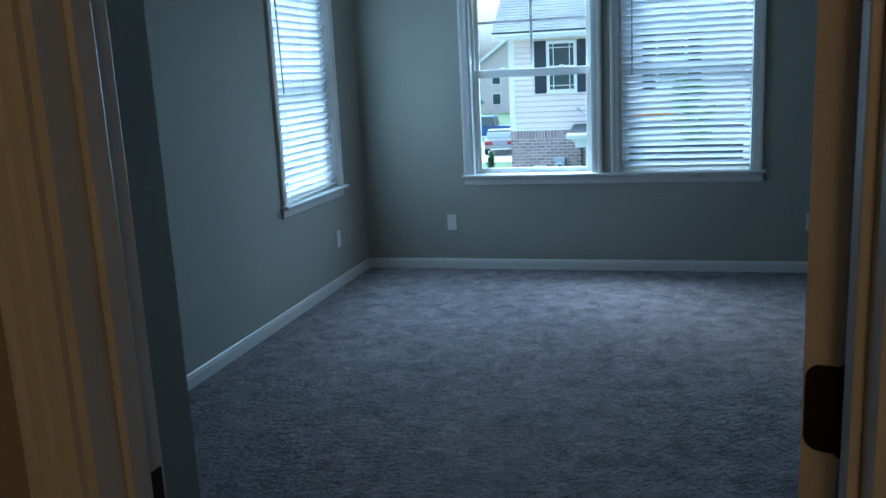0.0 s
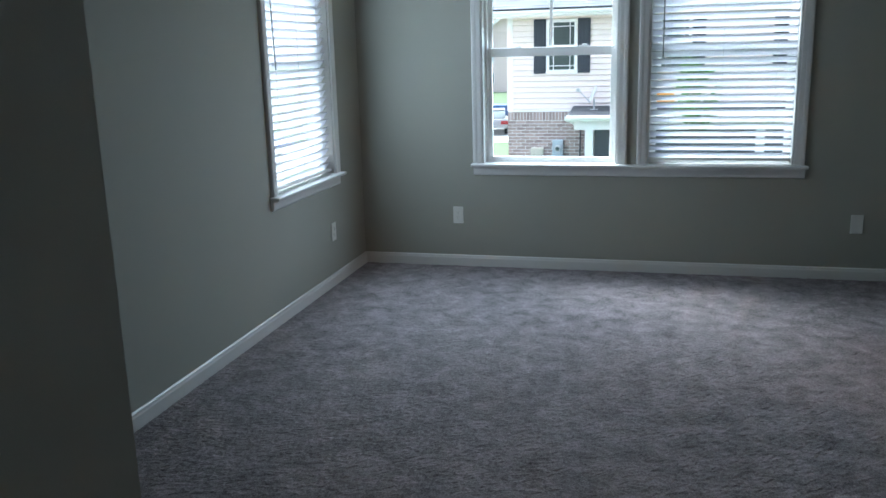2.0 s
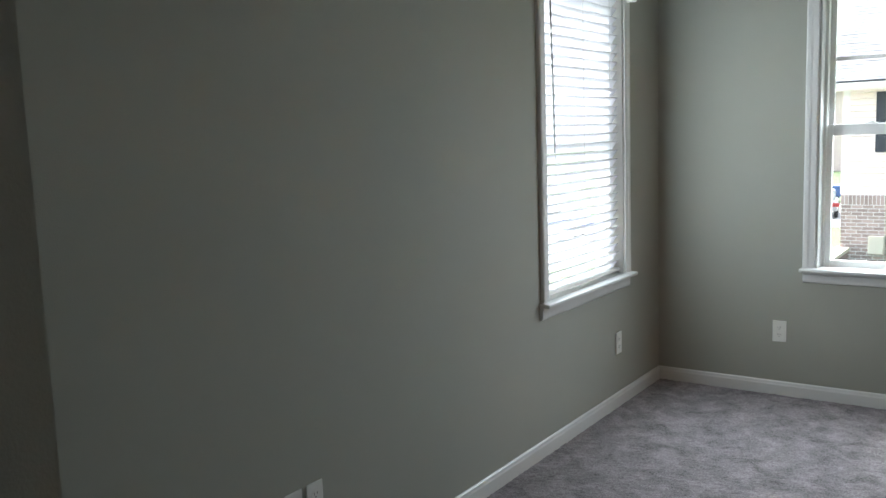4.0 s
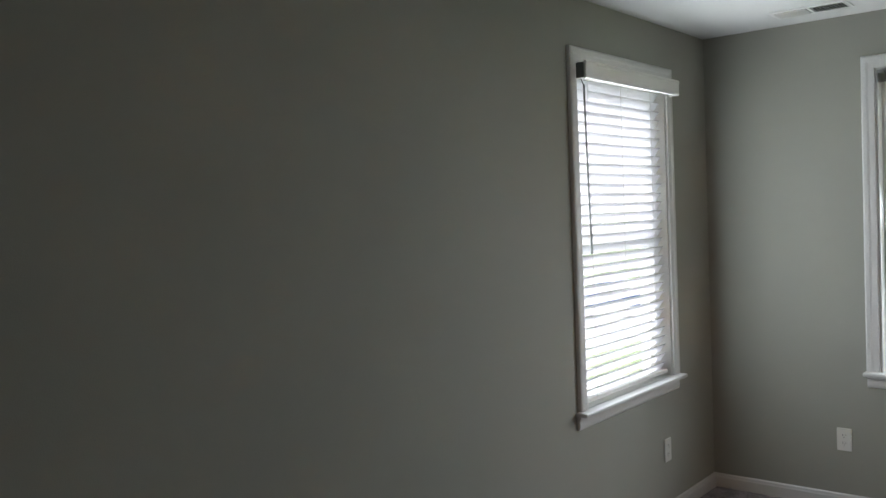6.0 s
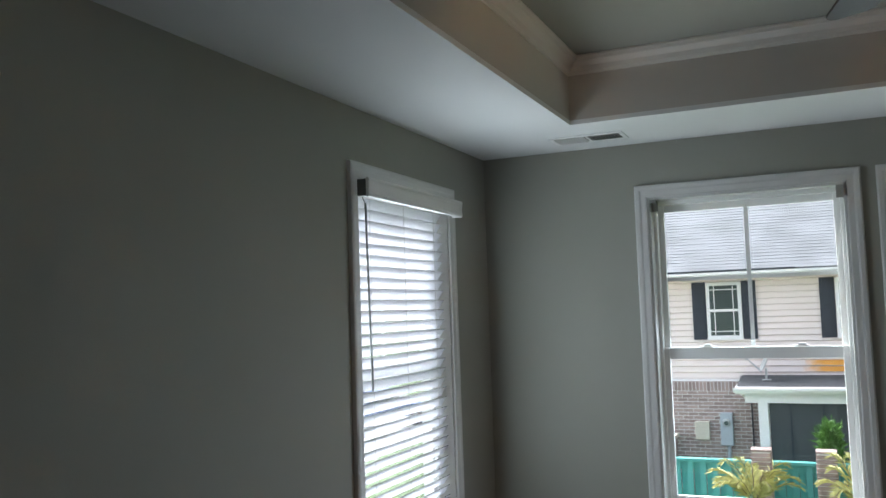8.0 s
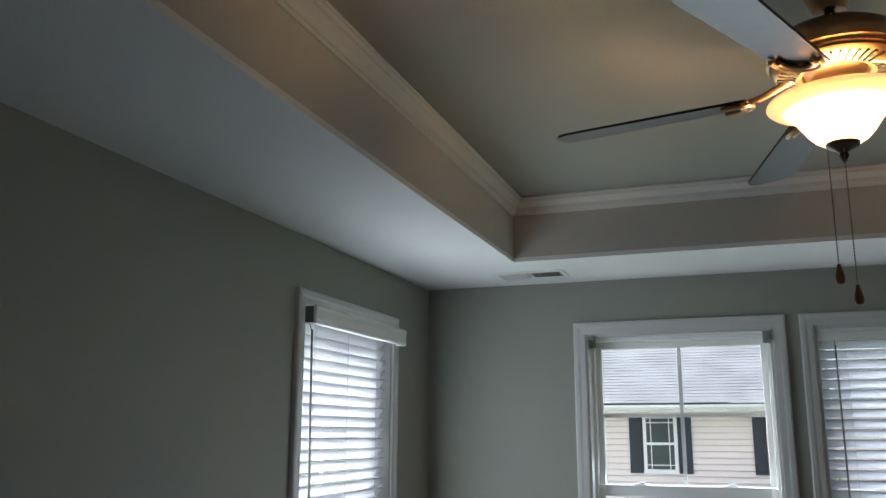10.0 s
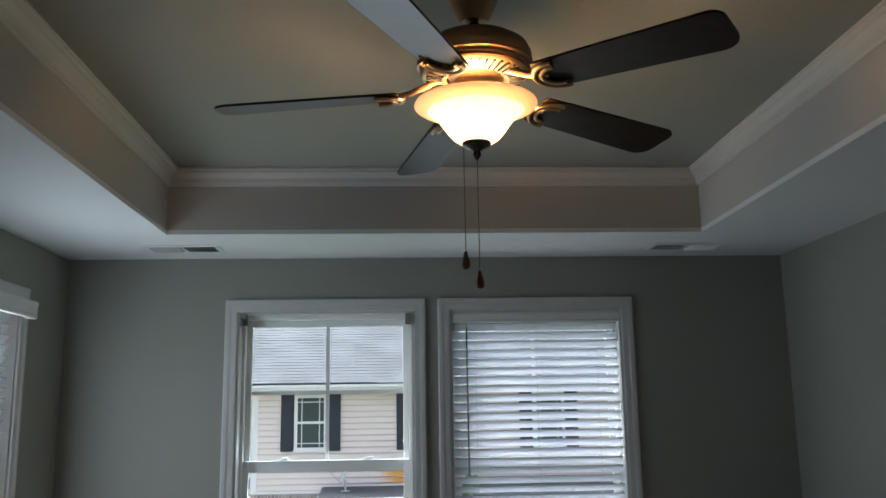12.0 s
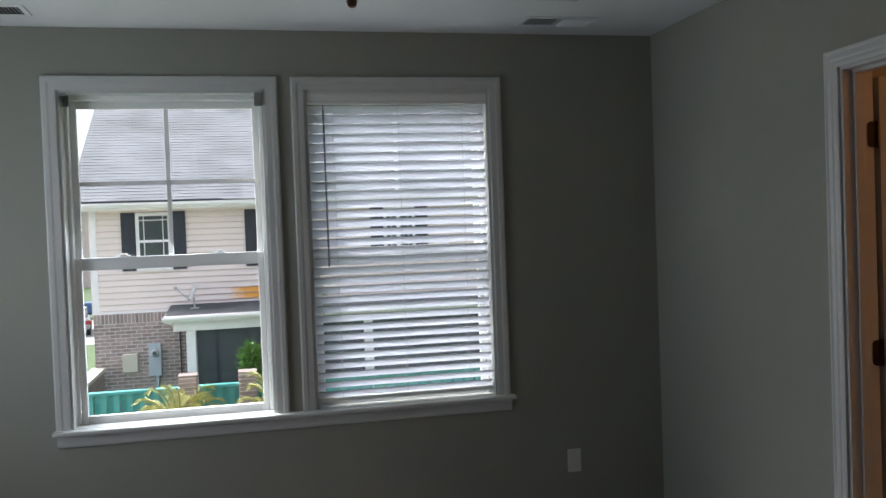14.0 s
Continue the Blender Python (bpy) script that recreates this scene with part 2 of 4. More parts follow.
def sweep(section, start, end, out, up=(0, 0, 1), bm=None, mitre=(0, 0)):
    """A straight moulding: section points (away from the wall, up) carried from start to end; mitre lengthens each end by that share of the first number."""
    bm = bm or bmesh.new()
    a, b, o, u = (Vector(v) for v in (start, end, out, up))
    way = (b - a).normalized()
    one = [bm.verts.new(a + o * p + u * q - way * p * mitre[0]) for p, q in section]
    two = [bm.verts.new(b + o * p + u * q + way * p * mitre[1]) for p, q in section]
    n = len(section)
    for k in range(n):
        j = (k + 1) % n
        bm.faces.new((one[k], one[j], two[j], two[k]))
    bm.faces.new(one)
    bm.faces.new(two[::-1])
    bmesh.ops.recalc_face_normals(bm, faces=bm.faces)
    return bm


def prism(outline, thickness, m=None, bm=None):
    """An outline in x, y with a thickness along z, from 0 up."""
    bm = bm or bmesh.new()
    low = [bm.verts.new((x, y, 0)) for x, y in outline]
    high = [bm.verts.new((x, y, thickness)) for x, y in outline]
    n = len(outline)
    for k in range(n):
        j = (k + 1) % n
        bm.faces.new((low[k], low[j], high[j], high[k]))
    bm.faces.new(low[::-1])
    bm.faces.new(high)
    bmesh.ops.recalc_face_normals(bm, faces=bm.faces)
    if m is not None:
        bmesh.ops.transform(bm, matrix=m, verts=low + high)
    return bm


def rod(p, q, r, steps=10, bm=None):
    p, q = Vector(p), Vector(q)
    m = Matrix.Translation(p) @ (q - p).to_track_quat("Z", "Y").to_matrix().to_4x4()
    h = (q - p).length
    return lathe([(0, 0), (r, 0), (r, h), (0, h)], steps, m, bm)


def tube(points, r, steps=8):
    """One round bar bent along a row of points."""
    bm, rings = bmesh.new(), []
    pts = [Vector(p) for p in points]
    for k, p in enumerate(pts):
        way = (pts[min(k + 1, len(pts) - 1)] - pts[max(k - 1, 0)]).normalized()
        side = way.cross(Vector((0, 0, 1))).normalized()
        up = side.cross(way)
        rings.append([bm.verts.new(p + r * (side * math.cos(a) + up * math.sin(a))) for a in (2 * math.pi * j / steps for j in range(steps))])
    for a, b in zip(rings, rings[1:]):
        for k in range(steps):
            j = (k + 1) % steps
            bm.faces.new((a[k], a[j], b[j], b[k]))
    bm.faces.new(rings[0])
    bm.faces.new(rings[-1])
    bmesh.ops.recalc_face_normals(bm, faces=bm.faces)
    return bm


def link_mesh(name, bm, mat):
    me = bpy.data.meshes.new(name)
    bm.to_mesh(me)
    bm.free()
    me.materials.append(mat)
    return new(name, me)


def smooth(ob, angle=40):
    for p in ob.data.polygons:
        p.use_smooth = True
    ob.data.set_sharp_from_angle(angle=radians(angle))
    return ob


def part(name, bm, mat, parent, label="", soft=False):
    ob = link_mesh(name, bm, mat)
    ob.parent = parent
    if label:
        ob["label"] = label
    return smooth(ob) if soft else ob


def thing(name, label, category, group="", kind="", at=None):
    ob = new(name)
    ob.empty_display_size = 0.1
    if at is not None:
        ob.matrix_world = at
    return tagged(ob, label, category, group, kind)


def structure(name, bm, mat, label, category):
    return tagged(link_mesh(name, bm, mat), label, category, "", "structure")


def piece(name, data, parent, x, y, z, rz=0.0):
    """One of many alike pieces on shared mesh data."""
    ob = new(name, data)
    ob.parent = parent
    ob.matrix_basis = Matrix.Translation((x, y, z)) @ Matrix.Rotation(rz, 4, "Z")
    return ob


def mesh_of(bm, name, mat):
    me = bpy.data.meshes.new(name)
    bm.to_mesh(me)
    bm.free()
    me.materials.append(mat)
    return me


# ---- the room: walls, ceiling, floor ----
W, L, H, TRAY = 3.64, 4.337, 2.457, 2.745     # room's width and length, ring and tray heights
PX0, PX1, DY = 1.131, 2.86, -5.20             # entry passage and the door wall's room face
T = 0.12


def wall_with_holes(u0, u1, z0, z1, holes):
    """Boxes (u0, u1, z0, z1) that fill a wall round its holes."""
    cuts = sorted({u0, u1, *(h[0] for h in holes), *(h[1] for h in holes)})
    out = []
    for a, b in zip(cuts, cuts[1:]):
        spans = sorted((h[2], h[3]) for h in holes if h[0] <= a and h[1] >= b)
        low = z0
        for p, q in spans:
            if p > low:
                out.append((a, b, low, p))
            low = q
        if low < z1:
            out.append((a, b, low, z1))
    return out


Z0, Z1 = -0.03, TRAY + 0.15
W2, W3, W1 = (0.847, 1.724), (1.904, 2.780), (-1.368, -0.505)
SILL, HEAD = 0.695, 2.185
bm = bmesh.new()
for a, b, p, q in wall_with_holes(-0.16, W + 0.16, Z0, Z1, [(*W2, SILL, HEAD), (*W3, SILL, HEAD)]):
    add_box(bm, a, b, 0, 0.16, p, q)
structure("wall_north", bm, M_WALL, "greige painted wall with two double-hung windows", "wall")
bm = bmesh.new()
for a, b, p, q in wall_with_holes(-L - T, 0, Z0, Z1, [(*W1, SILL, HEAD)]):
    add_box(bm, -0.16, 0, a, b, p, q)
structure("wall_west", bm, M_WALL, "long greige painted wall with one window", "wall")
BD = (-2.15, -1.385)
bm = bmesh.new()
for a, b, p, q in wall_with_holes(-L - T, 0, Z0, Z1, [(*BD, Z0, 2.04)]):
    add_box(bm, W, W + T, a, b, p, q)
structure("wall_east", bm, M_WALL, "greige painted wall with an open doorway", "wall")
bm = cube(0, PX0, -L - T, -L, Z0, Z1)
add_box(bm, PX0 - T, PX0, DY - T, -L - T, Z0, Z1)
structure("wall_south_entry", bm, M_WALL, "greige wall corner beside the entry passage", "wall")
bm = cube(PX1, W, -L - T, -L, Z0, Z1)
add_box(bm, PX1, PX1 + T, DY - T, -L - T, Z0, Z1)
structure("wall_south_closet", bm, M_WALL, "plain greige wall behind the open door", "wall")
DX0, DX1 = 1.634, 2.430
bm = bmesh.new()
for a, b, p, q in wall_with_holes(PX0, PX1, Z0, Z1, [(DX0, DX1, Z0, 2.04)]):
    add_box(bm, a, b, DY - T, DY, p, q)
structure("wall_door", bm, M_WALL, "greige wall round the room's entrance door", "wall")
# hall behind the entrance
bm = cube(PX0 - T - 0.6, PX0 - T, DY - T, DY, Z0, Z1)
add_box(bm, PX1 + T, 5.2, DY - T, DY, Z0, Z1)
add_box(bm, PX0 - 0.84, PX0 - 0.72, -8.2, DY, Z0, Z1)
add_box(bm, 5.2, 5.32, -8.2, DY, Z0, Z1)
add_box(bm, PX0 - 0.84, 5.32, -8.32, -8.2, Z0, Z1)
structure("wall_hall", bm, M_WALL, "greige hallway walls outside the room", "wall")
structure("ceiling_hall", cube(PX0 - 0.84, 5.32, -8.32, DY - T, H, H + 0.1), M_CEIL, "white hallway ceiling", "ceiling")
# bathroom
bm = cube(W + T, 6.1, -0.9, -0.78, Z0, Z1)
add_box(bm, W + T, 6.1, -3.4, -3.28, Z0, Z1)
add_box(bm, 5.98, 6.1, -3.28, -0.9, Z0, Z1)
structure("wall_bathroom", bm, M_WALL, "warmly lit walls of the adjoining bathroom", "wall")
structure("ceiling_bathroom", cube(W + T, 6.1, -3.28, -0.9, H, H + 0.1), M_CEIL, "white bathroom ceiling", "ceiling")
structure("floor_bathroom", cube(W + 0.02, 6.1, -3.28, -0.9, -0.03, -0.002), M_CEIL, "pale bathroom floor", "floor")

# ring ceiling with its raised tray
TX0, TX1, TY0, TY1 = 0.640, 3.013, -3.85, -0.599
bm = bmesh.new()
add_box(bm, 0, W, TY1, 0, H, H + 0.02)
add_box(bm, 0, W, -L, TY0, H, H + 0.02)
add_box(bm, 0, TX0, TY0, TY1, H, H + 0.02)
add_box(bm, TX1, W, TY0, TY1, H, H + 0.02)
add_box(bm, PX0, PX1, DY, -L, H, H + 0.02)
structure("ceiling", bm, M_CEIL, "white flat ceiling border round the raised tray", "ceiling")
for nm, x0, x1, y0, y1 in (("tray_side_west", TX0 - 0.05, TX0, TY0 - 0.05, TY1 + 0.05), ("tray_side_east", TX1, TX1 + 0.05, TY0 - 0.05, TY1 + 0.05),
                           ("tray_side_north", TX0, TX1, TY1, TY1 + 0.05), ("tray_side_south", TX0, TX1, TY0 - 0.05, TY0)):
    structure(nm, cube(x0, x1, y0, y1, H + 0.02, TRAY), M_TRAYWALL, "beige upright side of the raised ceiling tray", "ceiling tray")
structure("ceiling_tray", cube(-0.1, W + 0.1, -L - 0.1, 0.1, TRAY, TRAY + 0.1), M_TRAYCEIL, "raised tray ceiling over the room", "ceiling")
CROWN = [(0, 0), (0.008, 0), (0.012, 0.010), (0.016, 0.012), (0.022, 0.030), (0.040, 0.048), (0.046, 0.050), (0.050, 0.062), (0.056, 0.064), (0.056, 0.072), (0, 0.072)]
zc = TRAY - 0.072
for nm, a, b, o in (("trim_crown_west", (TX0, TY0, zc), (TX0, TY1, zc), (1, 0, 0)), ("trim_crown_east", (TX1, TY0, zc), (TX1, TY1, zc), (-1, 0, 0)),
                    ("trim_crown_north", (TX0, TY1, zc), (TX1, TY1, zc), (0, -1, 0)), ("trim_crown_south", (TX0, TY0, zc), (TX1, TY0, zc), (0, 1, 0))):
    structure(nm, sweep(CROWN, a, b, o, mitre=(-1, -1)), M_CROWN, "off-white crown moulding along the tray", "trim")

# baseboards
BASE = [(0, 0), (0.013, 0), (0.013, 0.062), (0.010, 0.070), (0.009, 0.078), (0.004, 0.084), (0, 0.084)]
for nm, a, b, o, mi in (("baseboard_west", (0, -L, 0), (0, 0, 0), (1, 0, 0), (-1, -1)), ("baseboard_north", (0, 0, 0), (W, 0, 0), (0, -1, 0), (-1, -1)),
                        ("baseboard_east", (W, BD[1] + 0.062, 0), (W, 0, 0), (-1, 0, 0), (0, -1)), ("baseboard_east_rear", (W, -L, 0), (W, BD[0] - 0.062, 0), (-1, 0, 0), (-1, 0)),
                        ("baseboard_south", (0, -L, 0), (PX0, -L, 0), (0, 1, 0), (-1, 1)), ("baseboard_passage", (PX0, DY, 0), (PX0, -L, 0), (1, 0, 0), (-1, 1)),
                        ("baseboard_closet", (PX1, -L, 0), (W, -L, 0), (0, 1, 0), (0, -1)), ("baseboard_door", (PX0, DY, 0), (DX0 - 0.06, DY, 0), (0, 1, 0), (-1, 0))):
    structure(nm, sweep(BASE, a, b, o, mitre=mi), M_TRIM, "white painted baseboard", "baseboard")


def carpet(x0, x1, y0, y1, step):
    """A cut pile: a close grid of tuft tips at uneven heights."""
    nx, ny = int((x1 - x0) / step) + 1, int((y1 - y0) / step) + 1
    rng = np.random.default_rng(7)
    xs, ys = np.meshgrid(np.linspace(x0, x1, nx), np.linspace(y0, y1, ny))
    lift = rng.random((ny, nx))
    soft = (lift + np.roll(lift, 1, 0) + np.roll(lift, 1, 1) + np.roll(lift, (1, 1), (0, 1))) / 4
    zs = 0.012 - 0.0070 * (0.5 * lift + 0.5 * soft)
    jig = (rng.random((2, ny, nx)) - 0.5) * step * 0.7
    jig[:, 0], jig[:, -1], jig[:, :, 0], jig[:, :, -1] = 0, 0, 0, 0
    co = np.stack([xs + jig[0], ys + jig[1], zs], -1).reshape(-1, 3)
    at = np.arange(nx * ny).reshape(ny, nx)
    quads = np.stack([at[:-1, :-1], at[:-1, 1:], at[1:, 1:], at[1:, :-1]], -1).reshape(-1, 4)
    me = bpy.data.meshes.new("carpet")
    me.from_pydata(co.tolist(), [], quads.tolist())
    me.materials.append(M_CARPET)
    return me


tagged(new("floor_carpet", carpet(0, W, -L, 0, 0.011)), "grey-brown cut-pile wall-to-wall carpet", "carpet", "", "structure")
tagged(new("floor_carpet_passage", carpet(PX0, PX1, DY - T, -L, 0.014)), "grey-brown carpet in the entry passage", "carpet", "", "structure")
structure("floor_hall", cube(PX0 - 0.84, 5.32, -8.32, DY - T, -0.05, -0.004), M_CARPET, "carpeted hallway floor", "floor")
structure("floor", cube(-0.16, W + 0.02, DY - T, 0.16, -0.12, -0.03), M_CONCRETE, "floor deck under the carpet", "floor")
structure("roof_cover", cube(-0.3, 6.4, -8.6, 0.3, Z1, Z1 + 0.15), M_CEIL, "plain cover above the rooms", "roof")


# ---- windows ----
CASE = [(0, 0), (0.011, 0), (0.013, 0.005), (0.0145, 0.028), (0.018, 0.037), (0.0185, 0.053), (0.015, 0.060), (0, 0.060)]


def window(name, at, w, label, group, grid):
    """A double-hung window in an opening of width w: local x along the wall, y outwards."""
    win = thing(name, label, "window", group, "structure", at)
    # casing: two legs and a head, mitred
    for x, o, nm in ((0, -1, "casing_leg"), (w, 1, "casing_leg")):
        bm = sweep([(q * 1.0, p) for p, q in CASE], (x, 0, SILL + 0.018), (x, 0, HEAD), (o, 0, 0), up=(0, -1, 0), mitre=(0, 1))
        part(nm, bm, M_TRIM, win)
    part("casing_head", sweep([(q, p) for p, q in CASE], (0, 0, HEAD), (w, 0, HEAD), (0, 0, 1), up=(0, -1, 0), mitre=(1, 1)), M_TRIM, win)
    # box of the opening and the vinyl frame
    for x0, x1, z0, z1 in ((0, 0.012, SILL + 0.018, HEAD), (w - 0.012, w, SILL + 0.018, HEAD), (0.012, w - 0.012, HEAD - 0.012, HEAD)):
        part("jamb_board", cube(x0, x1, -0.002, 0.075, z0, z1), M_TRIM, win)
    for x0, x1, z0, z1 in ((0, 0.028, SILL, HEAD), (w - 0.028, w, SILL, HEAD), (0.028, w - 0.028, HEAD - 0.032, HEAD), (0.028, w - 0.028, SILL - 0.02, SILL + 0.012)):
        part("window_frame", cube(x0, x1, 0.0752, 0.152, z0, z1, 0.003), M_VINYL, win)
    mid = (SILL + HEAD) / 2 - 0.004
    a, b = 0.028, w - 0.028

    def sash(nm, z0, z1, y0, y1, rail):
        s = part(nm, cube(a, a + 0.027, y0, y1, z0, z1, 0.003), M_VINYL, win)
        part("stile", cube(b - 0.027, b, y0, y1, z0, z1, 0.003), M_VINYL, s)
        part("rail", cube(a + 0.027, b - 0.027, y0, y1, z1 - rail[1], z1, 0.003), M_VINYL, s)
        part("rail", cube(a + 0.027, b - 0.027, y0, y1, z0, z0 + rail[0], 0.003), M_VINYL, s)
        g = part("glass_pane", cube(a + 0.023, b - 0.023, (y0 + y1) / 2 - 0.002, (y0 + y1) / 2 + 0.002, z0 + rail[0] - 0.004, z1 - rail[1] + 0.004), M_GLASS, s)
        g.visible_shadow = False
        return s

    top = sash("upper_sash", mid - 0.02, HEAD - 0.032, 0.118, 0.142, (0.036, 0.032))
    low = sash("lower_sash", SILL + 0.012, mid + 0.018, 0.088, 0.112, (0.040, 0.056))
    if grid:
        x = (a + b) / 2
        zz = (mid - 0.02 + 0.036 + HEAD - 0.032 - 0.032) / 2
        part("muntin", cube(x - 0.009, x + 0.009, 0.1255, 0.1345, mid + 0.012, HEAD - 0.061), M_MUNTIN, top)
        part("muntin", cube(a + 0.027, b - 0.027, 0.1265, 0.1335, zz - 0.009, zz + 0.009), M_MUNTIN, top)
    for x in (w * 0.26, w * 0.74):
        bm = cube(x - 0.032, x + 0.032, 0.092, 0.116, mid + 0.018, mid + 0.024, 0.002)
        add_box(bm, x - 0.012, x + 0.020, 0.094, 0.110, mid + 0.024, mid + 0.033, 0.003)
        part("sash_lock", bm, M_VINYL, win)
    return win


def stool(win, x0, x1, a, b):
    """The inner sill board and the apron beneath it."""
    bm = cube(x0, x1, -0.055, -0.0005, SILL, SILL + 0.018, 0.005)
    part("window_sill", bm, M_TRIM, win)
    for p, q in a:
        part("window_sill", cube(p, q, 0.0005, 0.075, SILL, SILL + 0.018), M_TRIM, win)
    part("apron", sweep([(0, 0), (0.006, 0), (0.012, 0.006), (0.014, 0.016), (0.014, 0.045), (0.018, 0.050), (0.018, 0.060), (0, 0.060)],
                        (b[0], 0, SILL - 0.060), (b[1], 0, SILL - 0.060), (0, -1, 0)), M_TRIM, win)


M_MUNTIN = M_VINYL
win_a = window("window_1", pose(W2[0], 0, 0), W2[1] - W2[0], "white double-hung window without blind, gridded upper sash", "bedroom windows", True)
win_b = window("window_2", pose(W3[0], 0, 0), W3[1] - W3[0], "white double-hung window behind a lowered blind", "bedroom windows", True)
win_c = window("window_3", pose(0, W1[0], 0, 0, 0, 90), W1[1] - W1[0], "white double-hung window behind a lowered blind on the long wall", "bedroom windows", True)
stool(win_a, 0.778 - W2[0], 2.860 - W2[0], [(0, W2[1] - W2[0]), (W3[0] - W2[0], W3[1] - W2[0])], (0.790 - W2[0], 2.845 - W2[0]))
stool(win_c, -0.083, 0.927, [(0, W1[1] - W1[0])], (-0.070, 0.917))


# ---- blinds ----
def blind(at, w, label, wand_x, tilt=54.0, gap=0.030, inside=False):
    """A two-inch slatted blind, let down nearly to the sill."""
    b = thing("window_blind", label, "blind", "slatted blinds", "", at)
    yc, top = 0.038, HEAD - 0.014
    part("headrail", cube(0.014, w - 0.014, yc - 0.026, yc + 0.030, top - 0.046, top, 0.003), M_TRIM, b)
    if inside:  # short moulded valance between the jambs
        part("valance", sweep([(0, 0), (0.008, 0.002), (0.010, 0.010), (0.006, 0.018), (0.007, 0.034), (0.012, 0.044), (0.008, 0.054), (0, 0.054)],
                              (0.014, 0.010, top - 0.052), (w - 0.014, 0.010, top - 0.052), (0, -1, 0)), M_SLATFRONT, b, "short white moulded valance between the jambs")
    else:
        val = part("valance", sweep([(0, 0), (0.010, 0.002), (0.013, 0.012), (0.010, 0.020), (0.011, 0.056), (0.015, 0.066), (0.010, 0.076), (0, 0.076)],
                                    (-0.022, -0.058, top - 0.066), (w + 0.022, -0.058, top - 0.066), (0, -1, 0)), M_SLATFRONT, b, "white moulded valance with one open end")
        part("valance_return", cube(w + 0.012, w + 0.022, -0.0575, -0.019, top - 0.064, top + 0.008), M_SLATFRONT, val)
        part("end_bracket", cube(-0.020, -0.014, -0.0575, -0.019, top - 0.060, top + 0.004, 0.001), M_WAND, val, "dark grey bracket in the open end of the valance")
    n = 31
    z_low = SILL + 0.018 + gap + 0.024
    pitch = (top - 0.082 - z_low) / (n - 1)
    section = [(-0.0255, -0.0012), (-0.010, 0.0006), (0.010, 0.0006), (0.0255, -0.0012), (0.0255, 0.0020), (0.010, 0.0040), (-0.010, 0.0040), (-0.0255, 0.0020)]
    me = mesh_of(sweep(section, (0.018, 0, 0), (w - 0.018, 0, 0), (0, 1, 0)), "slat", M_SLAT)
    me.materials.append(M_UNLITEDGE)      # the cut edges are opaque, their shade put into the grey
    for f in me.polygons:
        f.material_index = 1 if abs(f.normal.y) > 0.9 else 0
    rng = random.Random(3 + int(w * 1000))
    for k in range(n):
        s = new("slat", me)
        s.parent = b
        s.matrix_basis = pose(0, yc, z_low + 0.012 + k * pitch, -tilt + rng.uniform(-0.5, 0.5), rng.uniform(-0.03, 0.03), 0)
    rail = part("bottom_rail", cube(0.018, w - 0.018, -0.025, 0.025, -0.010, 0.008, 0.004), M_SLATFRONT, b)
    rail.matrix_basis = pose(0, yc, z_low - 0.014, -8, 0, 0)
    for x in (0.13, w / 2, w - 0.13):
        for y in (-0.030, 0.026):
            part("ladder_cord", rod((x, yc + y * 0.8, z_low - 0.01), (x, yc + y * 0.8, top - 0.04), 0.0008, 5), M_TRIM, b)
    wd = part("tilt_wand", rod((wand_x, -0.012, top - 0.08 - 0.72), (wand_x, 0.0, top - 0.075), 0.0042, 6), M_WAND, b, "clear grey plastic tilt wand")
    part("wand_hook", rod((wand_x, 0.0, top - 0.079), (wand_x, 0.012, top - 0.05), 0.002, 5), M_WAND, wd)
    return b


# grey on white slats: the dark line of the unlit edge as colour
M_UNLITEDGE = material("unlit_slat_edge", (0.30, 0.31, 0.31), 0.5, vary=0.05)
M_SLATFRONT = material("faux_wood_white", (0.74, 0.74, 0.72), 0.4, vary=0.03)
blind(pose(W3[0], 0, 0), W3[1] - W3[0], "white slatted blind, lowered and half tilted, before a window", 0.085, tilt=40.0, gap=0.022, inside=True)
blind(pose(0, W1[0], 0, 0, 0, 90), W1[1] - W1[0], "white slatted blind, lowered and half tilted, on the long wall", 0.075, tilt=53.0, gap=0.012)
M_BRACKET = material("bracket_metal", (0.30, 0.31, 0.31), 0.4, 0.5)
# brackets of the missing blind
for x, s in ((W2[0] + 0.013, 1), (W2[1] - 0.013, -1)):
    br = thing("blind_bracket", "empty metal blind bracket in the window's top corner", "bracket", "blind brackets")
    lo, hi = sorted((x, x + s * 0.003))
    part("bracket_plate", cube(lo, hi, -0.024, 0.036, HEAD - 0.070, HEAD - 0.013), M_BRACKET, br)
    lo, hi = sorted((x + s * 0.0032, x + s * 0.030))
    part("bracket_tab", cube(lo, hi, 0.030, 0.034, HEAD - 0.066, HEAD - 0.016), M_BRACKET, br)
    part("bracket_latch", cube(lo, hi, -0.024, -0.021, HEAD - 0.030, HEAD - 0.014), M_BRACKET, br)


# ---- doors ----
DCASE = [(0, 0), (0.010, 0), (0.013, 0.010), (0.013, 0.022), (0.016, 0.028), (0.016, 0.046), (0.020, 0.052), (0.020, 0.058), (0, 0.060)]


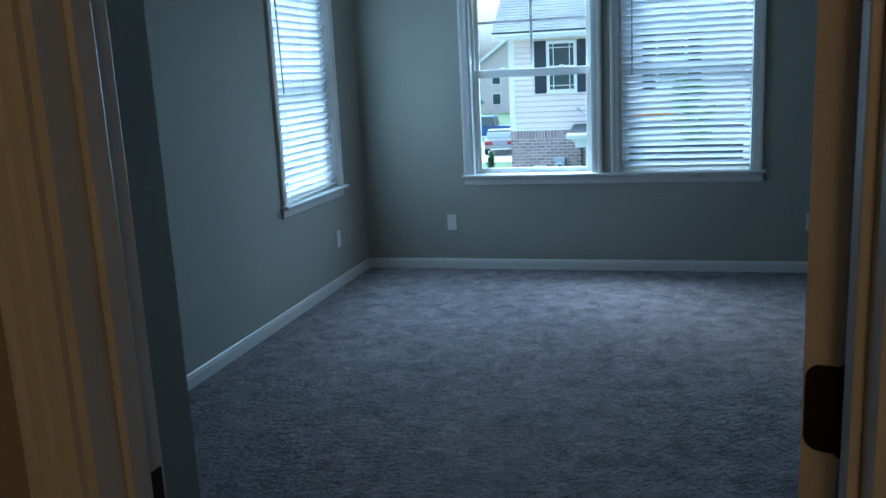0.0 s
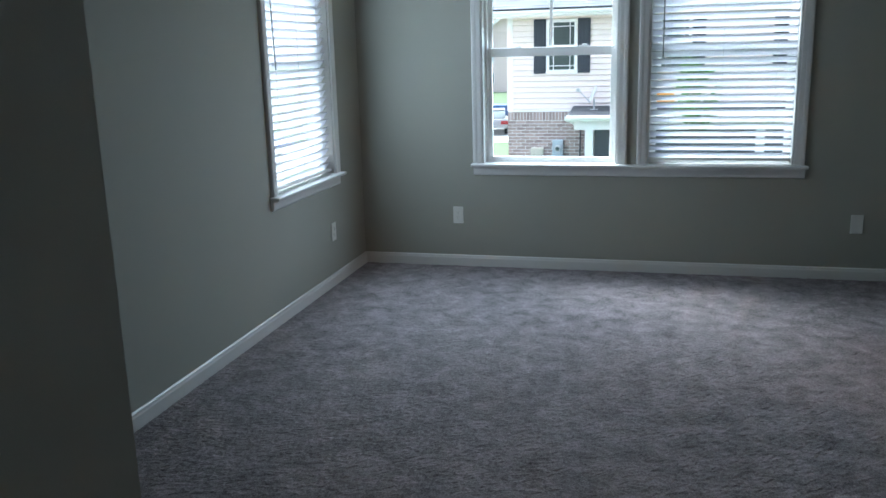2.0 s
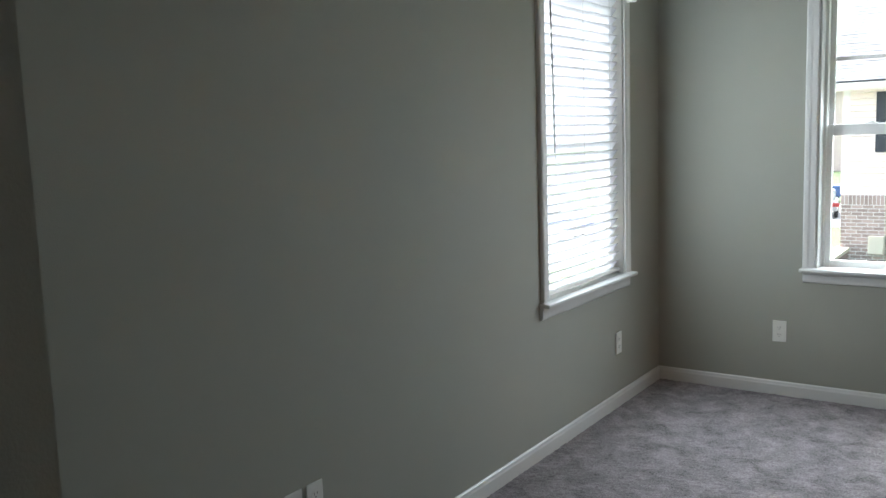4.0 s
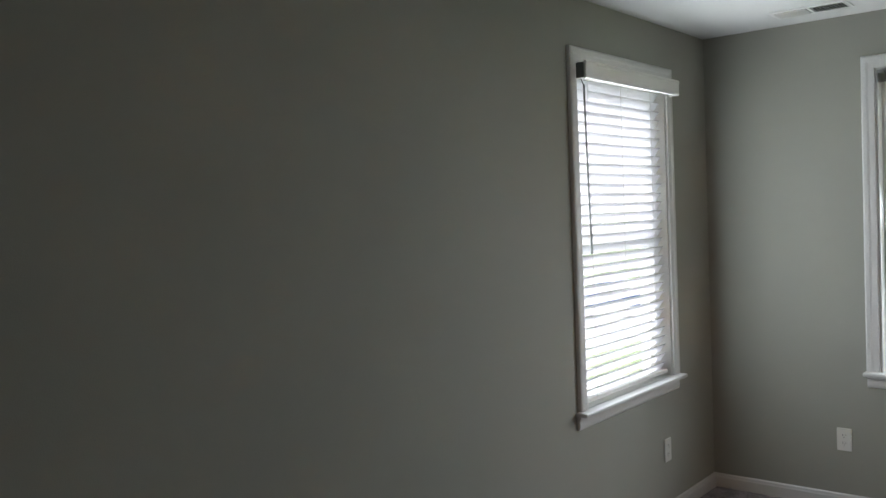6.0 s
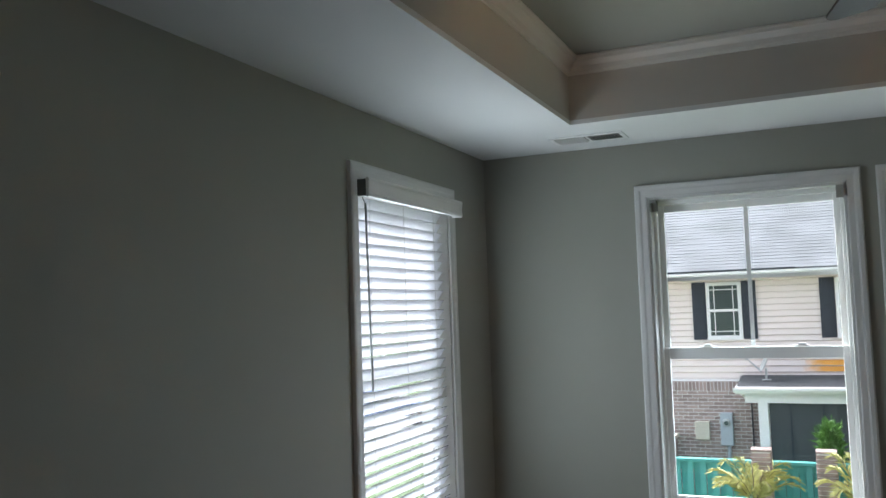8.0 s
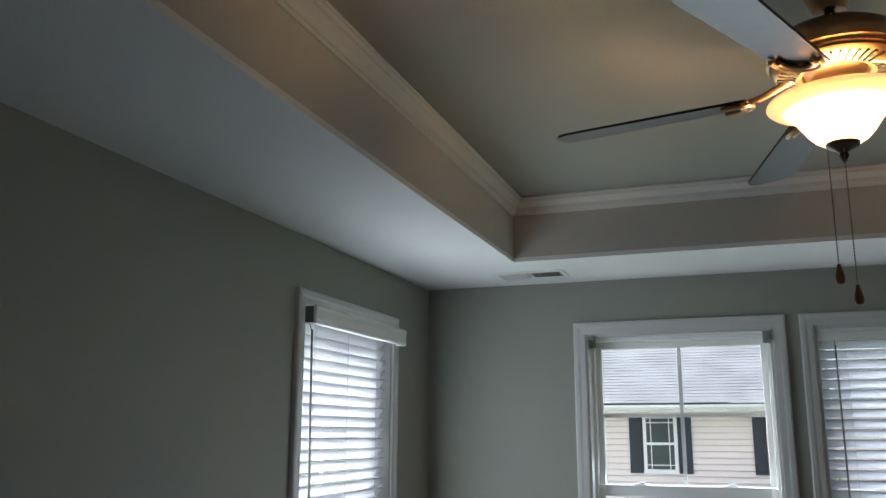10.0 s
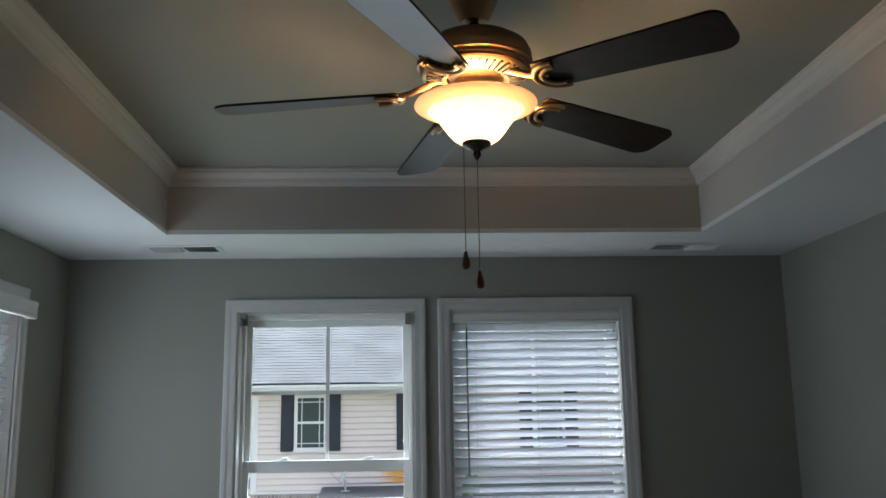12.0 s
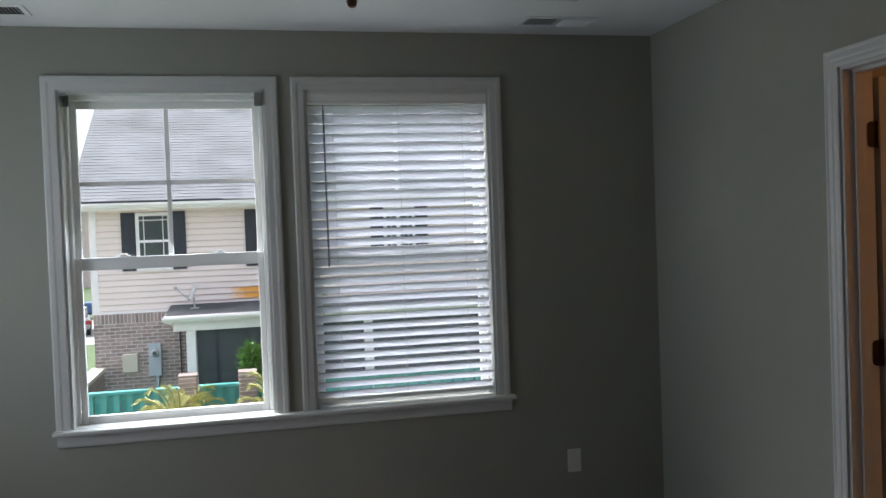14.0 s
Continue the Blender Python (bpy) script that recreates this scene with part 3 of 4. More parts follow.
def hinge(parent, m, knuckle_only=False):
    """A butt hinge with rounded leaves: origin on the pin, leaf along +x in the plane y = 0."""
    pts = []
    r, w, h = 0.014, 0.036, 0.089
    for cx, cz, a0 in ((w - r, h / 2 - r, 0), (w - r, -h / 2 + r, -90)):
        for k in range(6):
            a = radians(a0 + 90 - 18 * k) if a0 == 0 else radians(-18 * k)
            pts.append((cx + r * math.cos(a), cz + r * math.sin(a)))
    pts = [(0, h / 2)] + pts + [(0, -h / 2)]
    leaf = part("hinge_leaf", prism(pts, 0.003, m @ pose(0, 0, 0, 90, 0, 0)), M_BRONZE, parent, "dark bronze hinge leaf with rounded corners")
    bm = lathe([(0, -0.048), (0.004, -0.047), (0.0062, -0.045), (0.0062, 0.045), (0.004, 0.047), (0, 0.048)], 12, m)
    part("hinge_knuckle", bm, M_BRONZE, leaf, soft=True)
    for x, z in ((0.014, 0.030), (0.026, 0.012), (0.014, -0.012), (0.024, -0.030)):
        part("screw", lathe([(0, 0.0012), (0.003, 0.0010), (0.004, 0)], 10, m @ pose(x, -0.003, z, 90, 0, 0)), M_BRONZE, leaf)
    return leaf


def door_frame(name, label, u0, u1, inner, outer, m, stop):
    """Jambs, stops and casings both sides. Local x along the wall, y through it from inner to outer face."""
    fr = thing(name, label, "door frame", "", "structure", m)
    head = 2.04
    for a, b in ((u0, u0 + 0.018), (u1 - 0.018, u1)):
        part("jamb", cube(a, b, inner, outer, 0, head - 0.018, 0.002), M_TRIM, fr)
    part("head_jamb", cube(u0, u1, inner, outer, head - 0.018, head), M_TRIM, fr)
    for a, b in ((u0 + 0.018, u0 + 0.029), (u1 - 0.029, u1 - 0.018)):
        part("door_stop", cube(a, b, stop, stop + 0.035, 0, head - 0.029, 0.003), M_TRIM, fr)
    part("door_stop", cube(u0 + 0.018, u1 - 0.018, stop, stop + 0.035, head - 0.029, head - 0.018), M_TRIM, fr)
    lo, hi = min(inner, outer), max(inner, outer)
    for y, s in ((lo, -1), (hi, 1)):
        for x, o in ((u0 + 0.006, -1), (u1 - 0.006, 1)):
            part("casing_leg", sweep([(q, p) for p, q in DCASE], (x, y, 0), (x, y, head - 0.006), (o, 0, 0), up=(0, s, 0), mitre=(0, 1)), M_TRIM, fr)
        part("casing_head", sweep([(q, p) for p, q in DCASE], (u0 + 0.006, y, head - 0.006), (u1 - 0.006, y, head - 0.006), (0, 0, 1), up=(0, s, 0), mitre=(1, 1)), M_TRIM, fr)
    return fr


def panel_door(name, label, m, w, h=2.0):
    """A six-panel moulded door: local x from the hinge edge, thickness along y, 0 to 35 mm."""
    d = thing(name, label, "door", "", "structure", m)
    slab = part("slab", cube(0, w, 0.005, 0.030, 0.012, h), M_TRIM, d)
    s, g = 0.105, (w - 3 * 0.105) / 2
    rows = ((0.012, 0.24), (0.86, 1.02), (1.56, 1.66), (h - 0.115, h))
    for y0, y1 in ((0.0, 0.0049), (0.0301, 0.035)):
        for a, b in ((0, s), (s + g, 2 * s + g), (w - s, w)):
            part("stile", cube(a, b, y0, y1, 0.012, h, 0.0015), M_TRIM, slab)
        for z0, z1 in rows:
            for a in (s, 2 * s + g):
                part("rail", cube(a, a + g, y0, y1, z0, z1, 0.0015), M_TRIM, slab)
    part("edge_strip", cube(-0.001, 0.0, 0, 0.035, 0.012, h), M_TRIM, slab)
    return d


# entrance: the door stands open at a right angle into the room, its hinged edge towards the hall
frame_a = door_frame("door_frame_1", "white painted frame of the room's entrance", DX0, DX1, DY - T, DY, pose(0, 0, 0), DY - 0.075)
door_a = panel_door("door_1", "white panelled door standing wide open into the room", pose(2.409, DY + 0.012, 0, 0, 0, 68), 0.735)
for z in (0.26, 1.105, 1.83):
    hinge(door_a, pose(-0.004, -0.004, z, 0, 0, 90))
part("door_knob", lathe([(0, 0.062), (0.016, 0.060), (0.026, 0.048), (0.026, 0.040), (0.012, 0.030), (0.010, 0.010), (0.030, 0.006), (0.031, 0)], 24, pose(0.68, 0.035, 0.95, -90, 0, 0)), M_BRONZE, door_a, "dark bronze round knob", True)
part("strike_plate", cube(0, 0.002, -0.015, 0.015, -0.028, 0.028, 0.001, pose(DX0 + 0.018, DY - 0.022, 0.97)), M_BRONZE, frame_a, "dark bronze strike plate")
# bathroom doorway: local x runs north, y runs east
frame_b = door_frame("door_frame_2", "white painted frame of the bathroom doorway", BD[0], BD[1], -T, 0, pose(W, 0, 0, 0, 0, 90), -0.075)
door_b = panel_door("door_2", "white bathroom door standing open into the bathroom", pose(W + T + 0.022, BD[1] - 0.018 - 0.004, 0, 0, 0, -4), 0.72)
for z in (0.25, 1.04, 1.80):
    hinge(door_b, pose(-0.012, -0.002, z, 0, 0, 180) @ pose(0, 0, 0, 0, 0, 0))


# ---- outlets and vents ----
def wall_plate(m, label, kind):
    """A cover plate: local x along the wall, y into the wall, face at -y."""
    p = thing("outlet" if kind == "duplex" else "wall_plate", label, "outlet", "wall outlets", "", m)
    body = part("cover_plate", cube(-0.035, 0.035, -0.0062, -0.0002, -0.0575, 0.0575, 0.0025), M_PLATE, p)
    if kind == "duplex":
        for z in (0.0195, -0.0195):
            r = part("receptacle", prism([(0.0165 * math.cos(radians(a)) * 1.0, max(-0.0135, min(0.0135, 0.0165 * math.sin(radians(a))))) for a in range(0, 360, 15)], 0.0016, pose(0, -0.0063, z, 90, 0, 0)), M_PLATE, p)
            for x, h in ((-0.0065, 0.0085), (0.0065, 0.0065)):
                part("slot", cube(x - 0.0011, x + 0.0011, -0.0085, -0.0080, z + 0.003 - h / 2, z + 0.003 + h / 2), M_SLOT, r)
            part("slot", cube(-0.0022, 0.0022, -0.0085, -0.0080, z - 0.0095, z - 0.006), M_SLOT, r)
        part("screw", lathe([(0, 0.0012), (0.0024, 0.0010), (0.003, 0)], 10, pose(0, -0.0062, 0, 90, 0, 0)), M_PLATE, p)
    elif kind == "jack":
        part("coaxial_jack", lathe([(0, 0.008), (0.0038, 0.008), (0.0038, 0.002), (0.006, 0.002), (0.006, 0)], 12, pose(0, -0.0062, 0, 90, 0, 0)), M_DUCT, p)
    return p


wall_plate(pose(0.676, 0, 0.360), "white duplex outlet low on the wall under a window", "duplex")
wall_plate(pose(3.160, 0, 0.357), "white blank wall plate low on the wall beside the window", "blank")
wall_plate(pose(0, -0.588, 0.350, 0, 0, 90), "white duplex outlet low on the long wall near the corner", "duplex")
wall_plate(pose(0, -2.994, 0.365, 0, 0, 90), "white coaxial jack plate low on the long wall", "jack")
wall_plate(pose(0, -2.904, 0.365, 0, 0, 90), "white duplex outlet low beside a coaxial plate", "duplex")


def ceiling_vent(x, y, label):
    """A two-way ceiling register: each half's curved slats lean away from the middle."""
    v = thing("ceiling_vent", label, "vent", "ceiling vents", "", pose(x, y, H))
    w, d = 0.172, 0.082
    fr = bmesh.new()
    for a, b, c, e in ((-w, w, -d, -d + 0.022), (-w, w, d - 0.022, d), (-w, -w + 0.022, -d + 0.022, d - 0.022), (w - 0.022, w, -d + 0.022, d - 0.022), (-0.006, 0.006, -d + 0.022, d - 0.022)):
        add_box(fr, a, b, c, e, -0.006, -0.0004, 0.0015)
    part("vent_frame", fr, M_VENT, v)
    # flat dark sheet in place of the shaded duct cavity
    part("dark_duct_sheet", cube(-w + 0.02, w - 0.02, -d + 0.02, d - 0.02, -0.0035, -0.0006), M_DUCT, v)
    for s in (-1, 1):
        for k in range(9):
            xx = s * (0.018 + k * 0.0155)
            m = pose(xx, 0, -0.007, 0, s * 42, 0)
            part("slat", cube(-0.007, 0.007, -d + 0.022, d - 0.022, -0.0005, 0.0005, 0, m), M_VENT, v)
    return v


ceiling_vent(0.640, -0.280, "white metal ceiling register near the corner")
ceiling_vent(3.045, -0.262, "white metal ceiling register by the far corner")


# ---- ceiling fan ----
fan = thing("ceiling_fan", "bronze five-blade ceiling fan with lit bowl lamp", "ceiling fan", "", "", pose(FX, FY, TRAY - FAN_TOP))
part("canopy", lathe([(0, FAN_TOP), (0.068, FAN_TOP), (0.070, FAN_TOP - 0.012), (0.064, FAN_TOP - 0.036), (0.052, FAN_TOP - 0.068), (0.038, FAN_TOP - 0.094), (0.036, FAN_TOP - 0.101), (0, FAN_TOP - 0.103)], 36), M_FANMETAL, fan, soft=True)
part("downrod", rod((0, 0, 2.60), (0, 0, FAN_TOP - 0.10), 0.0125, 16), M_BRONZE, fan, soft=True)
part("rod_collar", lathe([(0, 2.616), (0.018, 2.616), (0.026, 2.611), (0.030, 2.602), (0, 2.602)], 24), M_FANMETAL, fan, soft=True)
motor = part("motor_housing", lathe([(0.028, 2.605), (0.070, 2.603), (0.112, 2.594), (0.134, 2.579), (0.143, 2.560), (0.143, 2.534), (0.139, 2.527), (0.139, 2.519), (0.132, 2.513), (0.095, 2.510), (0, 2.510)], 48), M_FANMETAL, fan, soft=True)
part("motor_ring", lathe([(0.1395, 2.540), (0.146, 2.537), (0.146, 2.529), (0.1395, 2.526)], 48), M_FANMETAL, motor, soft=True)
plate = part("vent_plate", lathe([(0.070, 2.5095), (0.072, 2.497), (0.082, 2.494), (0.128, 2.503), (0.136, 2.510), (0.134, 2.5139)], 48), M_LITBRONZE, fan, "slotted bronze vent plate, lamp glow in its colour", True)
rib = mesh_of(cube(0.086, 0.126, -0.0026, 0.0026, -0.004, 0.004, 0.0, pose(0, 0, 0, 0, -11, 0)), "vent_slot", M_SLOT)
for k in range(40):
    piece("vent_slot", rib, plate, 0, 0, 2.4775, 2 * math.pi * k / 40)
part("switch_housing", lathe([(0.066, 2.5095), (0.066, 2.500), (0.056, 2.492), (0.052, 2.478), (0.054, 2.470), (0.046, 2.466), (0, 2.466)], 36), M_FANMETAL, fan, soft=True)


def fan_blade(angle):
    """A blade with rounded corners, pitched on its forked iron."""
    m = pose(0, 0, 2.474, 0, 0, angle)
    r0, r1, w0, w1 = 0.190, 0.650, 0.055, 0.069
    out = []
    for cx, cy, a0, rr in ((r0 + 0.012, -w0 + 0.012, 180, 0.012), (r1 - 0.030, -w1 + 0.030, 270, 0.030), (r1 - 0.045, w1 - 0.045, 0, 0.045), (r0 + 0.012, w0 - 0.012, 90, 0.012)):
        for k in range(7):
            a = radians(a0 + 15 * k)
            out.append((cx + rr * math.cos(a), cy + rr * math.sin(a)))
    tilt = m @ pose(0, 0, -0.010, -12, 2.5, 0)
    b = part("blade", prism(out, 0.006, tilt), M_BLADE, fan, "dark walnut fan blade")
    # iron: an arm from the motor to two nested loops that hold the blade's root
    path = [(0.088, 0.027), (0.105, 0.020), (0.130, 0.008), (0.160, -0.006), (0.186, -0.013), (0.215, -0.018)]
    iron = part("blade_iron", tube([m @ Vector((a, 0, z)) for a, z in path], 0.0085), M_LITBRONZE, b, "forked bronze blade iron", True)
    hold = m @ pose(0, 0, -0.014, -12, 2.5, 0)
    for rx, ry in ((0.058, 0.050), (0.040, 0.034)):
        loop = [hold @ Vector((0.238 - rx * math.cos(radians(a)), ry * math.sin(radians(a)), -0.003)) for a in range(-100, 101, 10)]
        part("iron_loop", tube(loop, 0.0056), M_LITBRONZE, b, soft=True)


for k in range(5):
    fan_blade(30.4 + 72 * k)
shade = part("shade", lathe([(0.118, 2.4175), (0.098, 2.404), (0.083, 2.384), (0.069, 2.363), (0.055, 2.347), (0.040, 2.337), (0.0, 2.331)], 56), M_SHADE, fan, "glowing alabaster glass bowl", True)
rim = part("shade_rim", lathe([(0.118, 2.418), (0.134, 2.4290), (0.145, 2.4335), (0.151, 2.4335), (0.153, 2.429), (0.150, 2.4265), (0.136, 2.4225), (0.120, 2.413)], 56), M_RIM, shade, "peach frosted rim of the bowl", True)
shade.modifiers.new("wall", "SOLIDIFY").thickness = 0.004
part("bulb", lathe([(0, 2.425), (0.012, 2.426), (0.022, 2.408), (0.026, 2.392), (0.020, 2.376), (0, 2.368)], 20, pose(0.05, 0, 0)), M_BULB, fan, "lit warm bulb", True)
part("bulb", lathe([(0, 2.425), (0.012, 2.426), (0.022, 2.408), (0.026, 2.392), (0.020, 2.376), (0, 2.368)], 20, pose(-0.05, 0, 0)), M_BULB, fan, "lit warm bulb", True)
part("finial", lathe([(0, 2.335), (0.036, 2.333), (0.034, 2.325), (0.019, 2.318), (0.008, 2.311), (0.011, 2.304), (0.007, 2.296), (0.003, 2.289), (0, 2.287)], 24), M_BRONZE, fan, "dark bronze finial under the bowl", True)
for x, y, z in ((-0.034, -0.02, 2.012), (-0.002, -0.025, 1.965)):
    bm = bmesh.new()
    top = 2.312
    n = int((top - z - 0.045) / 0.0072)
    for k in range(n):
        bmesh.ops.create_icosphere(bm, subdivisions=1, radius=0.0021, matrix=Matrix.Translation((x, y, top - k * 0.0072)))
    rod((x, y, z + 0.04), (x, y, top), 0.0007, 5, bm)
    ch = part("pull_chain", bm, M_CHAIN, fan, "beaded pull chain")
    part("pull_knob", lathe([(0, 0.046), (0.004, 0.045), (0.005, 0.038), (0.0095, 0.022), (0.0105, 0.013), (0.008, 0.004), (0, 0.0)], 16, pose(x, y, z)), M_WOODPULL, ch, "turned dark wood pull", True)
for nm, lb, x, y in (("hall_light", "plain white dome light on the hallway ceiling", 2.5, -7.3), ("bathroom_light", "plain white dome light on the bathroom ceiling", 5.2, -2.2)):
    d = thing(nm, lb, "ceiling light", "", "", pose(x, y, H))
    part("base_ring", lathe([(0, 0), (0.13, 0), (0.13, -0.02), (0, -0.02)], 32), M_FANMETAL, d, soft=True)


# ---- outdoors ----
G = -2.8
YARD = Matrix.Translation((-0.678, 1.6, -0.628)) @ Matrix.Scale(1.4, 4)   # the neighbour's plot: 1.4 m to the unit
GL = (G + 0.628) / 1.4                    # the ground in the plot's own units
GF = -3.6      # the ground falls away beyond the neighbour
bm = bmesh.new()
rows_y = [(-400, G), (14, G), (24, G - 0.05), (33, GF + 0.2), (40, GF), (900, GF)]
rings = [[bm.verts.new((x, y, z)) for x in (-500, -60, -20, 20, 60, 500)] for y, z in rows_y]
for p, q in zip(rings, rings[1:]):
    for k in range(5):
        bm.faces.new((p[k], p[k + 1], q[k + 1], q[k]))
structure("ground", bm, M_GRASS, "green lawn reaching to the horizon", "ground")
structure("flower_bed", cube(-4.6, -3.1, 21.6, 25.6, G - 0.42, G + 0.02, 0.02), M_MULCH, "brown mulched bed on the lawn", "ground")
structure("side_driveway", cube(-11.45, -3.0, -12.0, 14.0, G, G + 0.02), M_CONCRETE, "pale concrete driveway beside the house", "driveway")
structure("driveway", cube(-15.0, -5.0, 41.0, 55.0, GF, GF + 0.02), M_CONCRETE, "pale concrete driveway", "driveway")
bm = bmesh.new()
rings = [[bm.verts.new((x, y, z + 0.02)) for x in (-34, -11.5)] for y, z in [(-30, G)] + rows_y[1:4] + [(39.5, GF)]]
for p, q in zip(rings, rings[1:]):
    bm.faces.new((p[0], p[1], q[1], q[0]))
structure("side_street", bm, M_CONCRETE, "pale concrete court beside the house", "road")
bm = cube(-0.16, W + 0.16, 0.002, 0.158, G, Z0)
add_box(bm, -0.158, -0.002, -L - T, 0.0, G, Z0)
structure("facade_below", bm, M_SIDING, "siding of the storey under the room", "facade")

HY = 11.0
house = thing("neighbour_house", "two-storey house with beige siding, brick base and grey roof", "house", "", "", YARD @ pose(0, HY, 0))
HX0, HX1, BRK, EAVE = -0.925, 11.0, 0.327, 2.04
core = bmesh.new()
add_box(core, HX0 + 0.02, HX1, 0.04, 8.0, GL, BRK)
add_box(core, HX0 + 0.02, HX1, 0.05, 8.0, BRK, EAVE)
body = part("wall", core, M_MORTAR, house)
part("mortar_face", cube(HX0 + 0.006, HX1, -0.007, 0.039, GL, BRK - 0.006), M_MORTAR, house)
# siding boards, lapped
lap = 0.102
board = mesh_of(sweep([(0, 0), (0.020, 0), (0.034, 0.015), (0.004, lap + 0.010), (0, lap + 0.010)], (HX0 + 0.09, 0, 0), (HX1, 0, 0), (0, -1, 0)), "siding_board", M_SIDING)
n = int((EAVE - BRK - 0.03) / lap) + 1
for k in range(n):
    piece("siding_board", board, body, 0, 0.050, BRK + 0.03 + k * lap)
for k, a, b in ((1, 1.25, 2.12), (2, 1.30, 2.10)):
    part("orange_patch_board", sweep([(0.036, 0.018), (0.038, 0.018), (0.008, lap + 0.004), (0.006, lap + 0.004)], (a, 0.050, BRK + 0.03 + k * lap), (b, 0.050, BRK + 0.03 + k * lap), (0, -1, 0)), M_ORANGEPATCH, house, "orange patch on the siding above the porch roof")
part("corner_board", cube(HX0, HX0 + 0.095, 0.018, 0.12, BRK + 0.002, EAVE, 0.004), M_HOUSETRIM, house)
part("corner_board", cube(HX0 - 0.02, HX0 + 0.018, 0.03, 8.0, BRK + 0.002, EAVE), M_SIDING, house)
part("starter_strip", cube(HX0, HX1, 0.022, 0.05, BRK - 0.004, BRK + 0.028), M_HOUSETRIM, house)
part("soffit", cube(HX0 - 0.23, HX1 + 0.3, -0.28, 0.2, EAVE, EAVE + 0.02), M_HOUSETRIM, house)
part("fascia", cube(HX0 - 0.24, HX1 + 0.3, -0.30, -0.281, EAVE - 0.01, EAVE + 0.125), M_HOUSETRIM, house)
gut = sweep([(0, 0), (0.06, 0.01), (0.085, 0.05), (0.085, 0.085), (0.08, 0.085), (0.078, 0.05), (0, 0.02)], (HX0 - 0.24, -0.3005, EAVE + 0.02), (HX1 + 0.3, -0.3005, EAVE + 0.02), (0, -1, 0))
part("gutter", gut, M_HOUSETRIM, house)
# shadow gap between roof edge and gutter, put in as a black strip
part("eave_shadow_strip", cube(HX0 - 0.24, 1.25, -0.372, -0.362, EAVE + 0.118, EAVE + 0.140), M_SHUTTER, house)
# roof: slab and courses of shingles
PITCH = math.atan(0.66)
roof_m = Matrix.Translation((0, -0.36, EAVE + 0.125)) @ Matrix.Rotation(PITCH, 4, "X")
roof = part("roof", cube(HX0 - 0.24, HX1 + 0.3, 0, 5.4, -0.02, 0.0, 0, roof_m), M_SHINGLE, house)
part("roof_back", cube(HX0 - 0.24, HX1 + 0.3, 0, 5.4, -0.02, 0.0, 0, Matrix.Translation((0, 8.42, EAVE + 0.125)) @ Matrix.Rotation(math.pi - PITCH, 4, "X")), M_SHINGLE, house)
rng = random.Random(11)
vs, fs = [], []
for r in range(52):
    x = HX0 - 0.25 - rng.random() * 0.3
    while x < 9.0:
        w = rng.uniform(0.12, 0.26)
        a, b = max(x, HX0 - 0.25), x + w - 0.005
        if b > a:
            y0, h = r * 0.103, rng.uniform(0.004, 0.010)
            i = len(vs)
            vs += [roof_m @ Vector(p) for p in ((a, y0, 0.001), (b, y0, 0.001), (b, y0, h), (a, y0, h), (a, y0 + 0.115, 0.002), (b, y0 + 0.115, 0.002))]
            fs += [(i, i + 1, i + 2, i + 3), (i + 3, i + 2, i + 5, i + 4)]
        x += w
me = bpy.data.meshes.new("shingles")
me.from_pydata([tuple(v) for v in vs], [], fs)
me.materials.append(M_SHINGLE)
sh = new("shingles", me)
sh.parent = house
tagged(sh, "weathered grey asphalt shingles", "", "", "stuff")
part("gable_wall", prism([(0, EAVE), (8.0, EAVE), (4.0, EAVE + 2.64)], 0.05, Matrix.Translation((HX0 + 0.06, 0, 0)) @ Matrix.Rotation(radians(90), 4, "Z") @ Matrix.Rotation(radians(90), 4, "X")), M_SIDING, house)


def house_window(x0, x1, z0, z1, shutters=True):
    """A gridded double-hung window with panelled shutters either side."""
    w = part("window", cube(x0, x1, -0.005, 0.05, z0, z1), M_HOUSETRIM, house)
    t = 0.055
    mid = (z0 + z1) / 2
    for a, b in ((z0 + t, mid - 0.022), (mid + 0.022, z1 - t)):
        part("pane", cube(x0 + t, x1 - t, -0.008, -0.006, a, b), M_HOUSEGLASS, w)
        k = 0
        z = a + 0.02
        while z < b - 0.01:
            part("blind_slat", cube(x0 + t + 0.01, x1 - t - 0.01, -0.0092, -0.0086, z, z + 0.012), M_DUCT, w)
            z += 0.036
        for u in (x0 + t + 0.075, x1 - t - 0.075):
            part("muntin", cube(u - 0.007, u + 0.007, -0.014, -0.0095, a, b), M_HOUSETRIM, w)
        u = b - 0.07 if a > mid else a + 0.07
        part("muntin", cube(x0 + t, x1 - t, -0.0145, -0.0096, u - 0.007, u + 0.007), M_HOUSETRIM, w)
    part("frame_edge", cube(x0 - 0.01, x1 + 0.01, -0.02, -0.0055, z0 - 0.02, z0 + 0.02), M_HOUSETRIM, w)
    if shutters:
        for a, b in ((x0 - 0.235, x0 - 0.008), (x1 + 0.008, x1 + 0.235)):
            s = part("shutter", cube(a, b, 0.0, 0.03, z0 - 0.01, z1 + 0.01, 0.004), M_SHUTTER, house, "navy panelled shutter")
            for p, q in ((z0 + 0.05, mid - 0.04), (mid + 0.04, z1 - 0.05)):
                part("panel", cube(a + 0.045, b - 0.045, -0.010, -0.0005, p, q, 0.005), M_SHUTTER, s)


for x in (-0.20, 1.81, 3.98, 6.7):
    house_window(x, x + 0.565, 1.03, 1.985)
